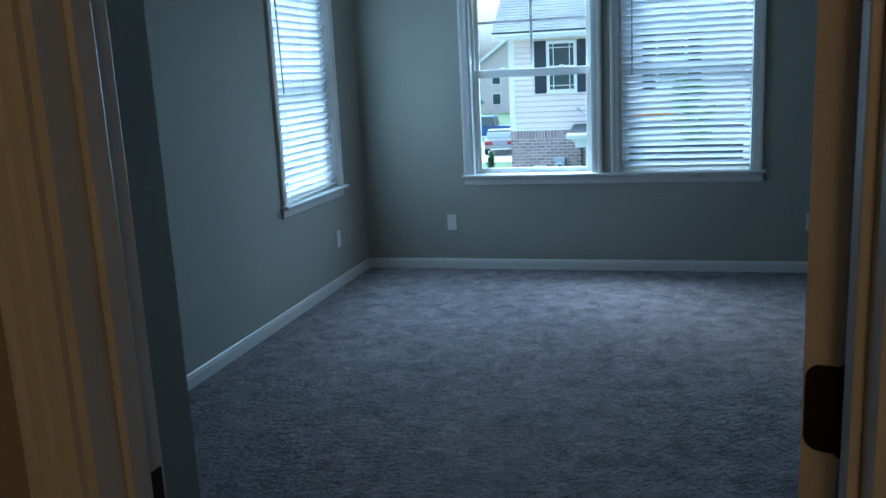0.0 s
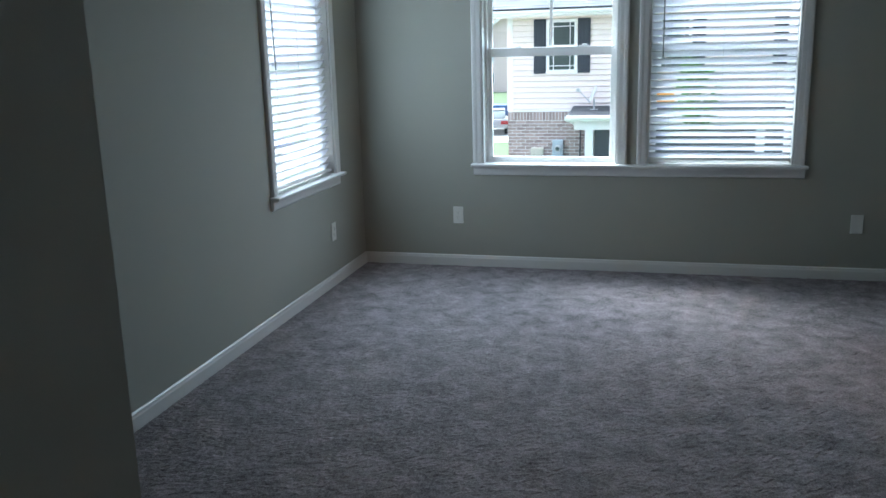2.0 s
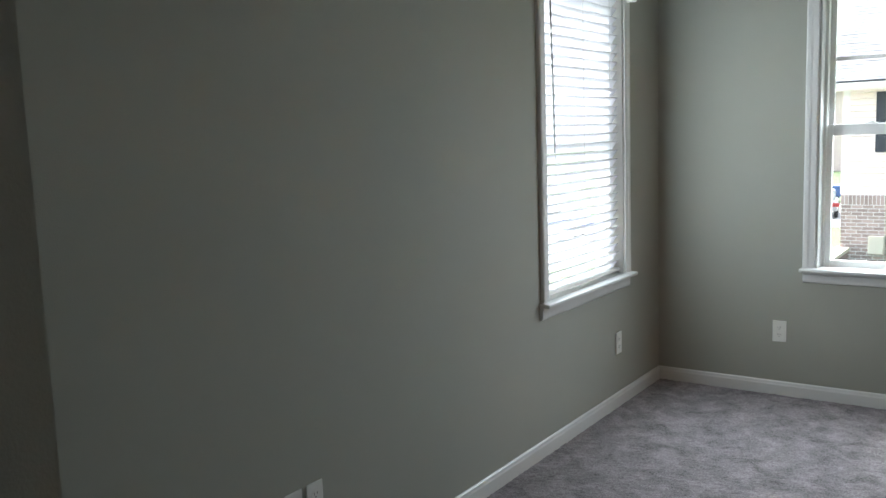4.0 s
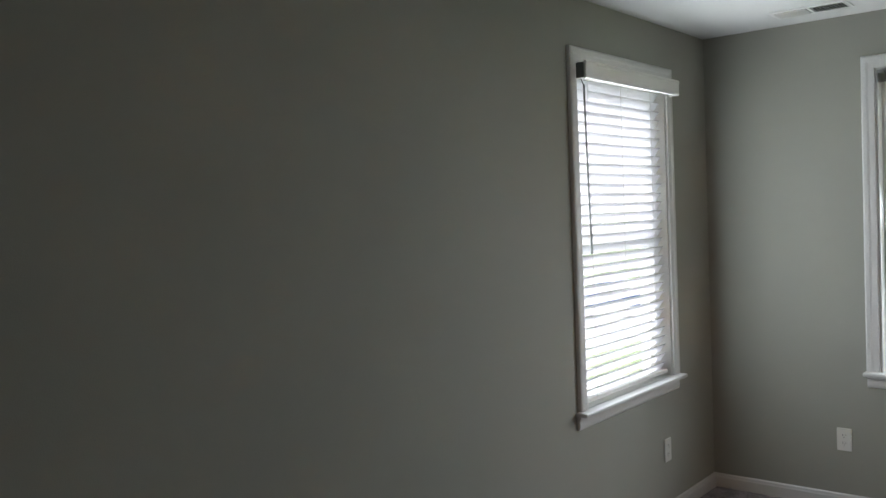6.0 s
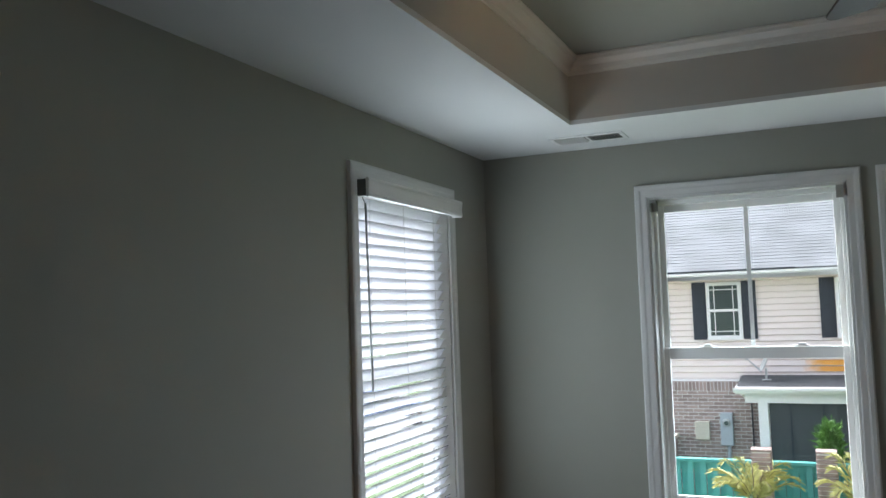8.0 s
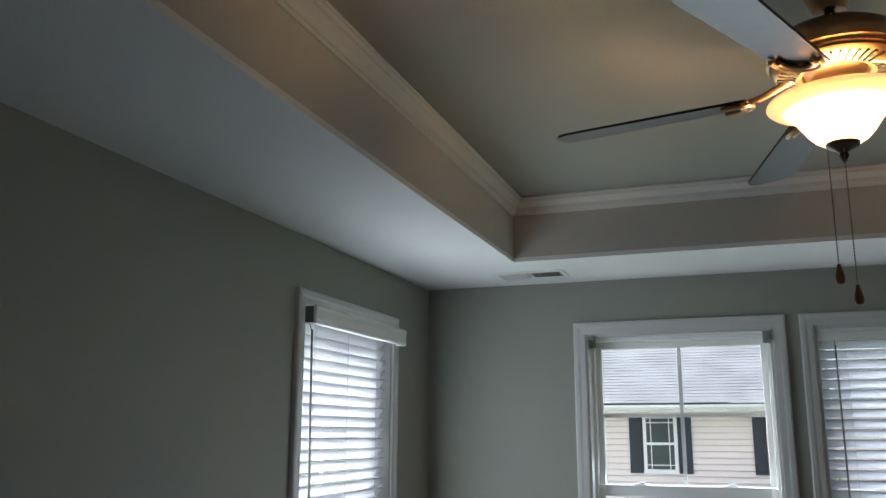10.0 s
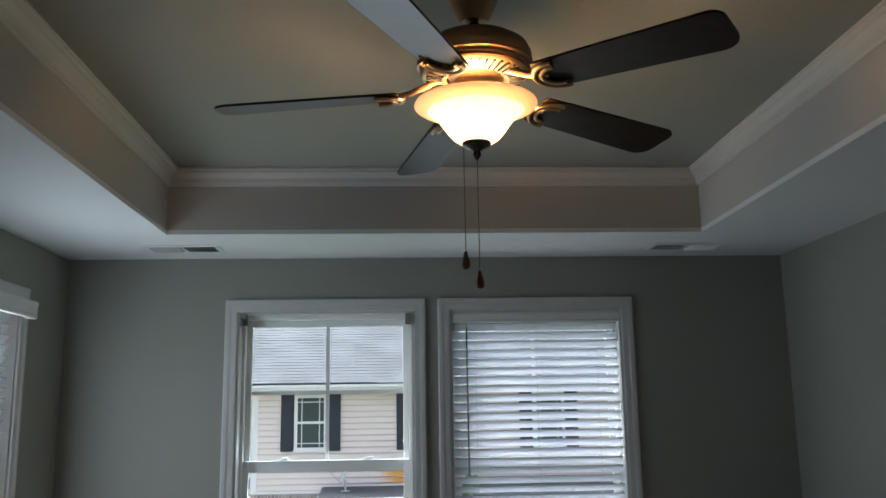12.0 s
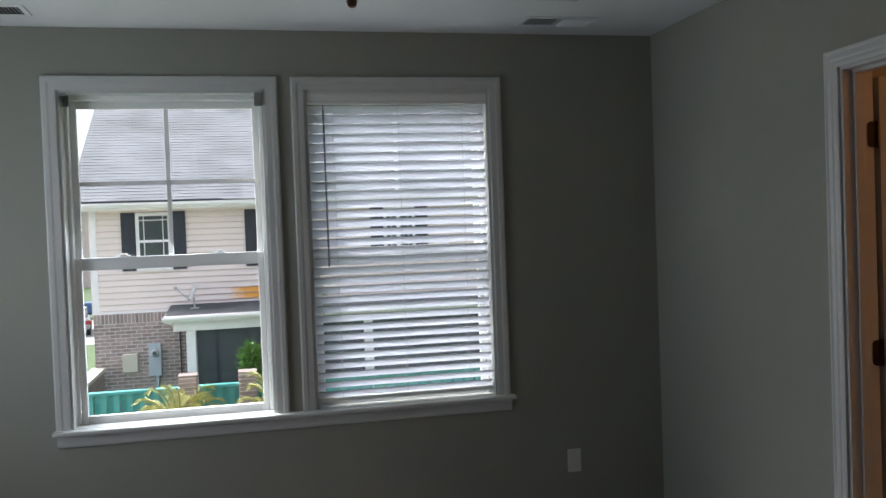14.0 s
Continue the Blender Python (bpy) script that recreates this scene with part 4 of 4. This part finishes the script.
# bricks: stretchers in running bond, a soldier course on top
BW, BH, J = 0.158, 0.050, 0.010
brick = mesh_of(cube(0, BW, -0.012, 0.038, 0, BH, 0.003), "brick", M_BRICK)
half_brick = mesh_of(cube(0, BW / 2 - J / 2, -0.012, 0.038, 0, BH, 0.003), "brick", M_BRICK)
soldier = mesh_of(cube(0, BH, -0.014, 0.038, 0, BW, 0.003), "brick", M_BRICK)
top = BRK - 0.012 - BW
x = HX0
while x < 0.9:
    piece("brick", soldier, body, x, 0.0, top)
    x += BH + J
rows = int((top - (-1.45)) / (BH + J))
for r in range(rows):
    z = top - (r + 1) * (BH + J)
    x = HX0
    if r % 2:
        piece("brick", half_brick, body, x, 0.0, z)
        x += BW / 2 + J / 2
    while x < 0.62:
        piece("brick", brick, body, x, rng.uniform(-0.002, 0.002), z)
        x += BW + J
# the rest of the brickwork, joined
vs, fs = [], []


def quick_box(x0, x1, y0, y1, z0, z1):
    i = len(vs)
    vs.extend([(x0, y0, z0), (x1, y0, z0), (x1, y0, z1), (x0, y0, z1), (x0, y1, z0), (x1, y1, z0), (x1, y1, z1), (x0, y1, z1)])
    fs.extend([(i, i + 1, i + 2, i + 3), (i + 1, i + 5, i + 6, i + 2), (i + 3, i + 2, i + 6, i + 7), (i + 4, i, i + 3, i + 7), (i + 4, i + 5, i + 1, i)])


for r in range(34):
    z = top - (r + 1) * (BH + J)
    x = 0.84 + (0.1 if r % 2 else 0)
    while x < 9:
        quick_box(x, x + BW, -0.012, 0.038, z, z + BH)
        x += BW + J
for r in range(rows, 34):
    z = top - (r + 1) * (BH + J)
    x = HX0
    while x < 0.7:
        quick_box(x, x + BW, -0.012, 0.038, z, z + BH)
        x += BW + J
x = 0.95
while x < 9:
    quick_box(x, x + BH, -0.014, 0.038, top, top + BW)
    x += BH + J
me = bpy.data.meshes.new("brickwork")
me.from_pydata(vs, [], fs)
me.materials.append(M_BRICK)
ob = new("brickwork", me)
ob.parent = house
tagged(ob, "red-brown brickwork in running bond", "", "", "stuff")
# meter boxes
mb = part("meter_box", cube(-0.07, 0.13, -0.12, -0.0125, -0.74, -0.20, 0.01), M_METER, house, "grey electric meter box")
part("meter_dial", lathe([(0, 0.05), (0.05, 0.045), (0.062, 0.03), (0.066, 0)], 24, pose(0.03, -0.12, -0.36, 90, 0, 0)), M_DISH, mb, soft=True)
part("meter_glass", lathe([(0, 0.062), (0.032, 0.058), (0.036, 0.046)], 20, pose(0.03, -0.12, -0.36, 90, 0, 0)), M_HOUSEGLASS, mb, soft=True)
part("conduit", rod((0.05, -0.06, GL), (0.05, -0.06, -0.74), 0.03, 12), M_METER, house, soft=True)
part("utility_box", cube(-0.48, -0.245, -0.13, -0.0125, -0.655, -0.35, 0.012), M_BEIGEBOX, house, "beige cable box on the brick wall")
# porch with screens
PXL, PXR, PF = 0.31, 6.4, -1.0
proof = part("porch_roof", sweep([(0, 0), (-PF, -0.10), (-PF, -0.13), (0, -0.03)], (PXL, 0.05, 0.42), (PXR, 0.05, 0.42), (0, -1, 0)), M_PORCHROOF, house, "low grey porch roof")
vs, fs = [], []
for r in range(7):
    y = PF + 0.05 + r * 0.15
    zz = 0.42 + 0.10 * (y - 0.05) / (-PF)
    quick_box(PXL - 0.02, PXR, y, y + 0.155, zz + 0.002, zz + 0.006)
me = bpy.data.meshes.new("roof_course")
me.from_pydata(vs, [], fs)
me.materials.append(M_PORCHROOF)
ob = new("roof_course", me)
ob.parent = proof
part("porch_fascia", cube(PXL - 0.03, PXR, PF - 0.02, PF + 0.05, 0.205, 0.315, 0.004), M_HOUSETRIM, house)
part("porch_gutter", sweep([(0, 0), (0.06, 0.01), (0.085, 0.05), (0.085, 0.08), (0.078, 0.05), (0, 0.02)], (PXL - 0.05, PF - 0.021, 0.225), (PXR, PF - 0.021, 0.225), (0, -1, 0)), M_HOUSETRIM, house)
part("porch_side_fascia", cube(PXL - 0.03, PXL, PF + 0.05, 0.04, 0.21, 0.32), M_HOUSETRIM, house)
part("porch_beam", cube(PXL + 0.1, PXR, PF + 0.10, PF + 0.28, 0.06, 0.205), M_HOUSETRIM, house)
part("porch_beam", cube(PXL + 0.1, PXL + 0.25, PF + 0.29, -0.015, 0.06, 0.205), M_HOUSETRIM, house)
for x in (0.60, 3.45, 6.1):
    part("porch_post", cube(x, x + 0.145, PF + 0.11, PF + 0.255, GL, 0.06, 0.006), M_HOUSETRIM, house)
part("screen", cube(0.76, 6.1, PF + 0.18, PF + 0.184, GL, 0.06), M_SCREEN, house, "dark insect screen of the porch")
for x in (1.05, 1.52, 2.4, 4.2):
    part("screen_bar", cube(x, x + 0.03, PF + 0.165, PF + 0.179, GL, 0.06), M_SHUTTER, house)
part("downspout", rod((0.37, PF + 0.06, 0.20), (0.44, -0.05, 0.02), 0.025, 8), M_HOUSETRIM, house, soft=True)
part("downspout", rod((0.44, -0.05, 0.02), (0.44, -0.05, GL), 0.012, 8), M_SHUTTER, house, soft=True)
# satellite dish on the porch roof
dish = thing("satellite_dish", "grey satellite dish on a bent mast on the porch roof", "dish", "", "", YARD @ pose(0.72, HY - 0.45, 0.396))
part("mast", rod((0, 0, -0.012), (0, 0, 0.17), 0.017, 10), M_DISH, dish, soft=True)
part("foot", cube(-0.07, 0.07, -0.07, 0.07, -0.02, -0.008), M_DISH, dish)
dm = pose(0, 0, 0.24, 66, 0, -78)
part("reflector", lathe([(0, 0.0), (0.06, 0.004), (0.12, 0.016), (0.165, 0.032), (0.162, 0.036), (0.115, 0.020), (0, 0.006)], 28, dm), M_DISH, dish, soft=True)
tip = dm @ Vector((0, -0.03, 0.30))
part("feed_arm", rod(dm @ Vector((0, -0.14, 0.02)), tip, 0.010, 8), M_DISH, dish, soft=True)
part("feed_horn", cube(-0.03, 0.03, -0.04, 0.04, -0.03, 0.03, 0.01, Matrix.Translation(tip)), M_DISH, dish)

# teal fence with brick pillars
FYY = 9.0
fence = thing("fence", "teal painted board fence between brick pillars", "fence", "", "", YARD @ pose(0, FYY, 0))
fb = mesh_of(cube(0, 0.085, -0.012, 0.012, GL, -0.68, 0.003), "fence_board", M_FENCE)
part("top_rail", cube(-0.93, 8.0, -0.06, 0.07, -0.68, -0.635, 0.006), M_FENCE, fence)
part("rail", cube(-0.90, 8.0, 0.013, 0.05, -0.80, -0.70), M_FENCE, fence)
part("rail", cube(-0.90, 8.0, 0.013, 0.05, -1.5, -1.4), M_FENCE, fence)
x = -0.90
while x < 7.9:
    piece("fence_board", fb, fence, x, 0, 0)
    piece("fence_board", fb, fence, x + 0.09, 0.064, 0)
    x += 0.18
part("post", cube(-1.0, -0.905, -0.05, 0.05, GL, -0.60, 0.006), M_FENCE, fence)


def pillar(x, y):
    """A square brick pillar laid in courses, with a cap."""
    p = thing("brick_pillar", "square brick garden pillar beside the teal fence", "pillar", "brick pillars", "", YARD @ pose(x, y, GL))
    h = -0.46 - GL
    part("core", cube(-0.12, 0.12, -0.12, 0.12, 0, h), M_MORTAR, p)
    me_b = PIL
    k, z = 0, 0.0
    while z + BH < h:
        for s in range(4):
            a = s * math.pi / 2
            shift = 0.0 if k % 2 else -0.055
            ob = new("brick", me_b)
            ob.parent = p
            ob.matrix_basis = Matrix.Rotation(a, 4, "Z") @ Matrix.Translation((-0.094 + shift * 0.5, -0.124, z))
        z += BH + J
        k += 1
    part("cap", cube(-0.135, 0.135, -0.135, 0.135, h, h + 0.03, 0.005), M_BRICK, p)


PIL = mesh_of(cube(0, 0.215, -0.010, 0.05, 0, BH, 0.003), "brick", M_BRICK)
pillar(0.70, FYY - 0.2)
pillar(1.54, FYY - 0.2)


def leafy(name, label, at, spread, height, count, leaf, mat, seed, group=""):
    """A shrub: tapered stems and many small leaves with gaps."""
    r = random.Random(seed)
    t = thing(name, label, "plant", group, "", at)
    stems, vs2, fs2 = bmesh.new(), [], []
    tips = []
    for k in range(max(5, count // 90)):
        a, b = r.uniform(0, 2 * math.pi), r.uniform(0.15, 1.0)
        end = Vector((spread * b * math.cos(a), spread * b * math.sin(a) * 0.8, height * r.uniform(0.55, 1.0) * (1.1 - 0.4 * b)))
        rod((0.1 * end.x, 0.1 * end.y, 0), end, 0.008, 5, stems)
        tips.append(end)
    for k in range(count):
        e = r.choice(tips)
        c = Vector((e.x, e.y, e.z)) * r.uniform(0.55, 1.06) + Vector([r.gauss(0, spread * 0.10) for _ in range(3)])
        q = Euler([r.uniform(0, 6.28) for _ in range(3)]).to_matrix()
        s = leaf * r.uniform(0.6, 1.3)
        i = len(vs2)
        vs2 += [c + q @ Vector(p) for p in ((-s, 0, 0), (0, -s * 0.3, s * 0.08), (s, 0, 0), (0, s * 0.3, s * 0.08))]
        fs2.append((i, i + 1, i + 2, i + 3))
    part("stem", stems, M_BARK, t)
    me2 = bpy.data.meshes.new("leaves")
    me2.from_pydata([tuple(v) for v in vs2], [], fs2)
    me2.materials.append(mat)
    lv = new("leaves", me2)
    lv.parent = t
    return t


def frond_shrub(label, at, reach, height, count, seed):
    """A spiky shrub: long arching fronds with narrow leaflets swept forwards."""
    r = random.Random(seed)
    t = thing("shrub", label, "plant", "garden shrubs", "", at)
    stems, vs2, fs2 = bmesh.new(), [], []
    base = height * 0.35
    for k in range(count):
        a, far, up = 2 * math.pi * (k + r.uniform(-0.4, 0.4)) / count, reach * r.uniform(0.55, 1.0), (height - base) * r.uniform(0.45, 1.0)
        pts = [Vector((far * math.cos(a) * u, 0.7 * far * math.sin(a) * u, base + up * (1.5 * u - 0.5 * u * u * u) - 0.28 * far * u ** 3)) for u in [j / 8 for j in range(9)]]
        for p, q in zip(pts, pts[1:]):
            rod(p, q, 0.005, 4, stems)
        for j in range(22):
            u = 1.2 + 6.7 * j / 22
            i0 = min(7, int(u))
            c = pts[i0].lerp(pts[i0 + 1], u - i0)
            way = (pts[i0 + 1] - pts[i0]).normalized()
            for sgn in (-1, 1):
                side = (way.cross(Vector((0, 0, 1))).normalized() * sgn * 0.8 + way * 0.9 + Vector((r.gauss(0, 0.15), r.gauss(0, 0.15), r.gauss(0.1, 0.2)))).normalized()
                ln = r.uniform(0.16, 0.26) * (1.15 - u / 12)
                wide = way.cross(side).normalized() * 0.008 + way * 0.011
                i = len(vs2)
                vs2 += [c, c + side * ln * 0.4 + wide, c + side * ln - Vector((0, 0, ln * 0.15)), c + side * ln * 0.4 - wide]
                fs2.append((i, i + 1, i + 2, i + 3))
    rod((0, 0, 0), (0, 0, base), 0.03, 6, stems)
    part("stem", stems, M_BARK, t)
    me2 = bpy.data.meshes.new("leaves")
    me2.from_pydata([tuple(v) for v in vs2], [], fs2)
    me2.materials.append(M_LEAF)
    lv = new("leaves", me2)
    lv.parent = t


def slim_tree(label, at, height, start, spread, seed):
    """A slim young tree: thin tapered trunk, short rising limbs, narrow leaves in tufts."""
    r = random.Random(seed)
    t = thing("tree", label, "tree", "", "", at)
    wood, vs2, fs2 = bmesh.new(), [], []
    knots = [Vector((0.03 * math.sin(k * 1.3), 0.03 * math.cos(k * 1.7), height * 0.94 * k / 10)) for k in range(11)]
    for k in range(10):
        rod(knots[k], knots[k + 1], 0.026 - 0.0022 * k, 6, wood)
    for k in range(34):
        u = start + (1 - start) * (k + r.random()) / 34
        c = knots[min(9, int(u * 10))].lerp(knots[min(9, int(u * 10)) + 1], u * 10 - min(9, int(u * 10)))
        a = k * 2.4 + r.uniform(-0.5, 0.5)
        out = spread * (0.55 + 0.45 * math.sin(math.pi * min(1, (u - start) / (1 - start) + 0.15))) * r.uniform(0.6, 1.1)
        end = c + Vector((out * math.cos(a), out * math.sin(a), out * r.uniform(0.6, 1.3)))
        rod(c, end, 0.005, 4, wood)
        for j in range(44):
            p = c.lerp(end, r.uniform(0.3, 1.05)) + Vector([r.gauss(0, 0.03) for _ in range(3)])
            d = ((end - c).normalized() + Vector([r.gauss(0, 0.6) for _ in range(3)])).normalized()
            w = d.cross(Vector((r.gauss(0, 1), r.gauss(0, 1), r.gauss(0, 1)))).normalized() * 0.012
            ln = r.uniform(0.07, 0.15)
            i = len(vs2)
            vs2 += [p, p + d * ln * 0.45 + w, p + d * ln, p + d * ln * 0.45 - w]
            fs2.append((i, i + 1, i + 2, i + 3))
    part("trunk", wood, M_BARK, t)
    me2 = bpy.data.meshes.new("crown")
    me2.from_pydata([tuple(v) for v in vs2], [], fs2)
    me2.materials.append(M_LEAFBRIGHT)
    lv = new("crown", me2)
    lv.parent = t


frond_shrub("yellow-green spiky shrub before the teal fence", YARD @ pose(0.62, FYY - 0.75, GL), 0.66, 1.24, 20, 4)
frond_shrub("yellow-green spiky shrub beside a brick pillar", YARD @ pose(1.95, FYY - 0.7, GL), 0.65, 1.26, 15, 9)
slim_tree("bright green slim young tree before the porch", YARD @ pose(2.40, FYY + 0.15, GL), 2.85, 0.58, 0.34, 5)
slim_tree("short bright green young tree behind a brick pillar", YARD @ pose(1.62, FYY + 0.15, GL), 1.46, 0.62, 0.13, 8)
leafy("shrub", "dark green shrub at the house corner", YARD @ pose(-1.30, HY - 0.2, GL), 0.24, 1.6, 700, 0.05, M_LEAFDARK, 6, "garden shrubs")
leafy("hedge", "dark green clipped shrub beyond the street", pose(-21.0, 92.0, GF), 2.0, 3.0, 1600, 0.25, M_LEAFDARK, 7)


# low garden wall at the house corner
gw = thing("garden_wall", "low brick garden wall with a sloping stone cap", "wall", "", "", YARD)
part("wall_body", prism([(0, GL), (1.32, GL), (1.32, -0.90), (0, -0.62)], 0.16, Matrix.Translation((-0.80, 10.98, 0)) @ Matrix.Rotation(math.atan2(-1.28, -0.32), 4, "Z") @ Matrix.Rotation(radians(90), 4, "X")), M_BRICK, gw)
part("cap", prism([(-0.02, -0.618), (1.36, -0.905), (1.36, -0.845), (-0.02, -0.558)], 0.22, Matrix.Translation((-0.80, 10.98, 0)) @ Matrix.Rotation(math.atan2(-1.28, -0.32), 4, "Z") @ Matrix.Rotation(radians(90), 4, "X") @ Matrix.Translation((0, 0, -0.03))), M_BEIGEBOX, gw)


# ---- far things down the street ----
def car(name, label, m, paint, truck):
    """A parked car or pickup: body with cut wheel arches, glasshouse, wheels, lamps."""
    c = thing(name, label, "car", "parked cars", "", m)
    if truck:
        lower = [(-2.7, 0.45), (2.6, 0.45), (2.7, 0.6), (2.7, 0.95), (2.55, 1.05), (1.2, 1.12), (-2.65, 1.12), (-2.7, 1.0)]
        glass = [(-0.9, 1.12), (1.15, 1.12), (0.5, 1.78), (-0.75, 1.78)]
    else:
        lower = [(-2.2, 0.4), (2.15, 0.4), (2.25, 0.55), (2.2, 0.75), (1.9, 0.86), (1.0, 0.93), (-1.4, 0.97), (-2.15, 0.93), (-2.25, 0.7)]
        glass = [(-1.75, 0.95), (1.1, 0.92), (0.45, 1.38), (-0.9, 1.42)]
    b = prism(lower, 1.75, pose(0, 0.875, 0, 90, 0, 0))
    bmesh.ops.bevel(b, geom=b.edges[:], offset=0.05, segments=2, affect="EDGES")
    bd = part("body", b, paint, c, soft=True)
    g = prism(glass, 1.5, pose(0, 0.75, 0, 90, 0, 0))
    bmesh.ops.bevel(g, geom=g.edges[:], offset=0.06, segments=2, affect="EDGES")
    part("windows", g, M_HOUSEGLASS, c, soft=True)
    xs = [p[0] for p in glass[2:]]
    part("cabin_roof", cube(min(xs), max(xs), -0.70, 0.70, glass[2][1] - 0.03, glass[3][1] + 0.03, 0.02), paint, c)
    part("bumper", cube(-2.32 if not truck else -2.78, -2.2 if not truck else -2.66, -0.85, 0.85, 0.42, 0.62, 0.03), M_SILVERCAR, c)
    for y in (-0.68, 0.68):
        part("tail_lamp", cube(lower[-1][0] - 0.03, lower[-1][0] + 0.05, y - 0.30, y + 0.16, 0.66, 0.86, 0.01), M_REDCAR, c)
    for x in (-1.35 if not truck else -1.7, 1.4 if not truck else 1.75):
        for y in (-0.80, 0.80):
            w = part("wheel", lathe([(0.0, -0.10), (0.30, -0.10), (0.335, -0.06), (0.335, 0.06), (0.30, 0.10), (0, 0.10)], 20, pose(x, y, 0.335, 90, 0, 0)), M_TYRE, c, soft=True)
            part("rim", lathe([(0, 0.115), (0.19, 0.112), (0.20, 0.095), (0, 0.09)], 16, pose(x, y, 0.335, 90, 0, 0) @ pose(0, 0, 0 if y < 0 else -0.205)), M_SILVERCAR, w)


car("pickup_truck", "dark blue pickup truck parked down the street", pose(-11.0, 56.0, GF, 0, 0, 176), M_BLUECAR, True)
car("sedan", "silver sedan with red tail lamps parked on the driveway", pose(-8.15, 46.8, GF + 0.02, 0, 0, 99), M_SILVERCAR, False)

car("sedan", "dark blue sedan parked on the court beside the house", pose(-15.6, 28.0, G - 0.18, 0, 0, 20), M_BLUECAR, False)


def far_house(at, w, label):
    h = thing("far_house", label, "house", "far houses", "", at)
    part("wall", cube(-w / 2, w / 2, 0, 8, 0, 6.0), M_BRICKFAR, h)
    part("gable", prism([(-w / 2, 6.0), (w / 2, 6.0), (0, 6.0 + w * 0.36)], 0.1, pose(0, 0.1, 0, 90, 0, 0)), M_BRICKFAR, h)
    for s in (-1, 1):
        ang = math.atan(0.72) * s
        rm = Matrix.Translation((0, 0, 6.15 + w * 0.36)) @ Matrix.Rotation(ang, 4, "Y")
        x0, x1 = (0, w * 0.68) if s > 0 else (-w * 0.68, 0)
        rf = part("roof", cube(x0, x1, -0.4, 8.4, -0.12, 0.0, 0, rm), M_SHINGLE, h)
        part("rake_board", cube(x0, x1, -0.46, -0.401, -0.30, 0.01, 0, rm), M_HOUSETRIM, rf)
    for x in (-w * 0.25, w * 0.25):
        for z in (1.0, 3.4):
            wi = part("window", cube(x - 0.55, x + 0.55, -0.04, 0.02, z, z + 1.4), M_HOUSETRIM, h)
            part("pane", cube(x - 0.46, x + 0.46, -0.06, -0.041, z + 0.09, z + 1.31), M_HOUSEGLASS, wi)


far_house(pose(-16.0, 97, GF), 9.0, "distant brick house with a white-edged gable roof")
far_house(pose(-52.0, 70, GF, 0, 0, 30), 10.0, "distant pale house seen through the side blind")
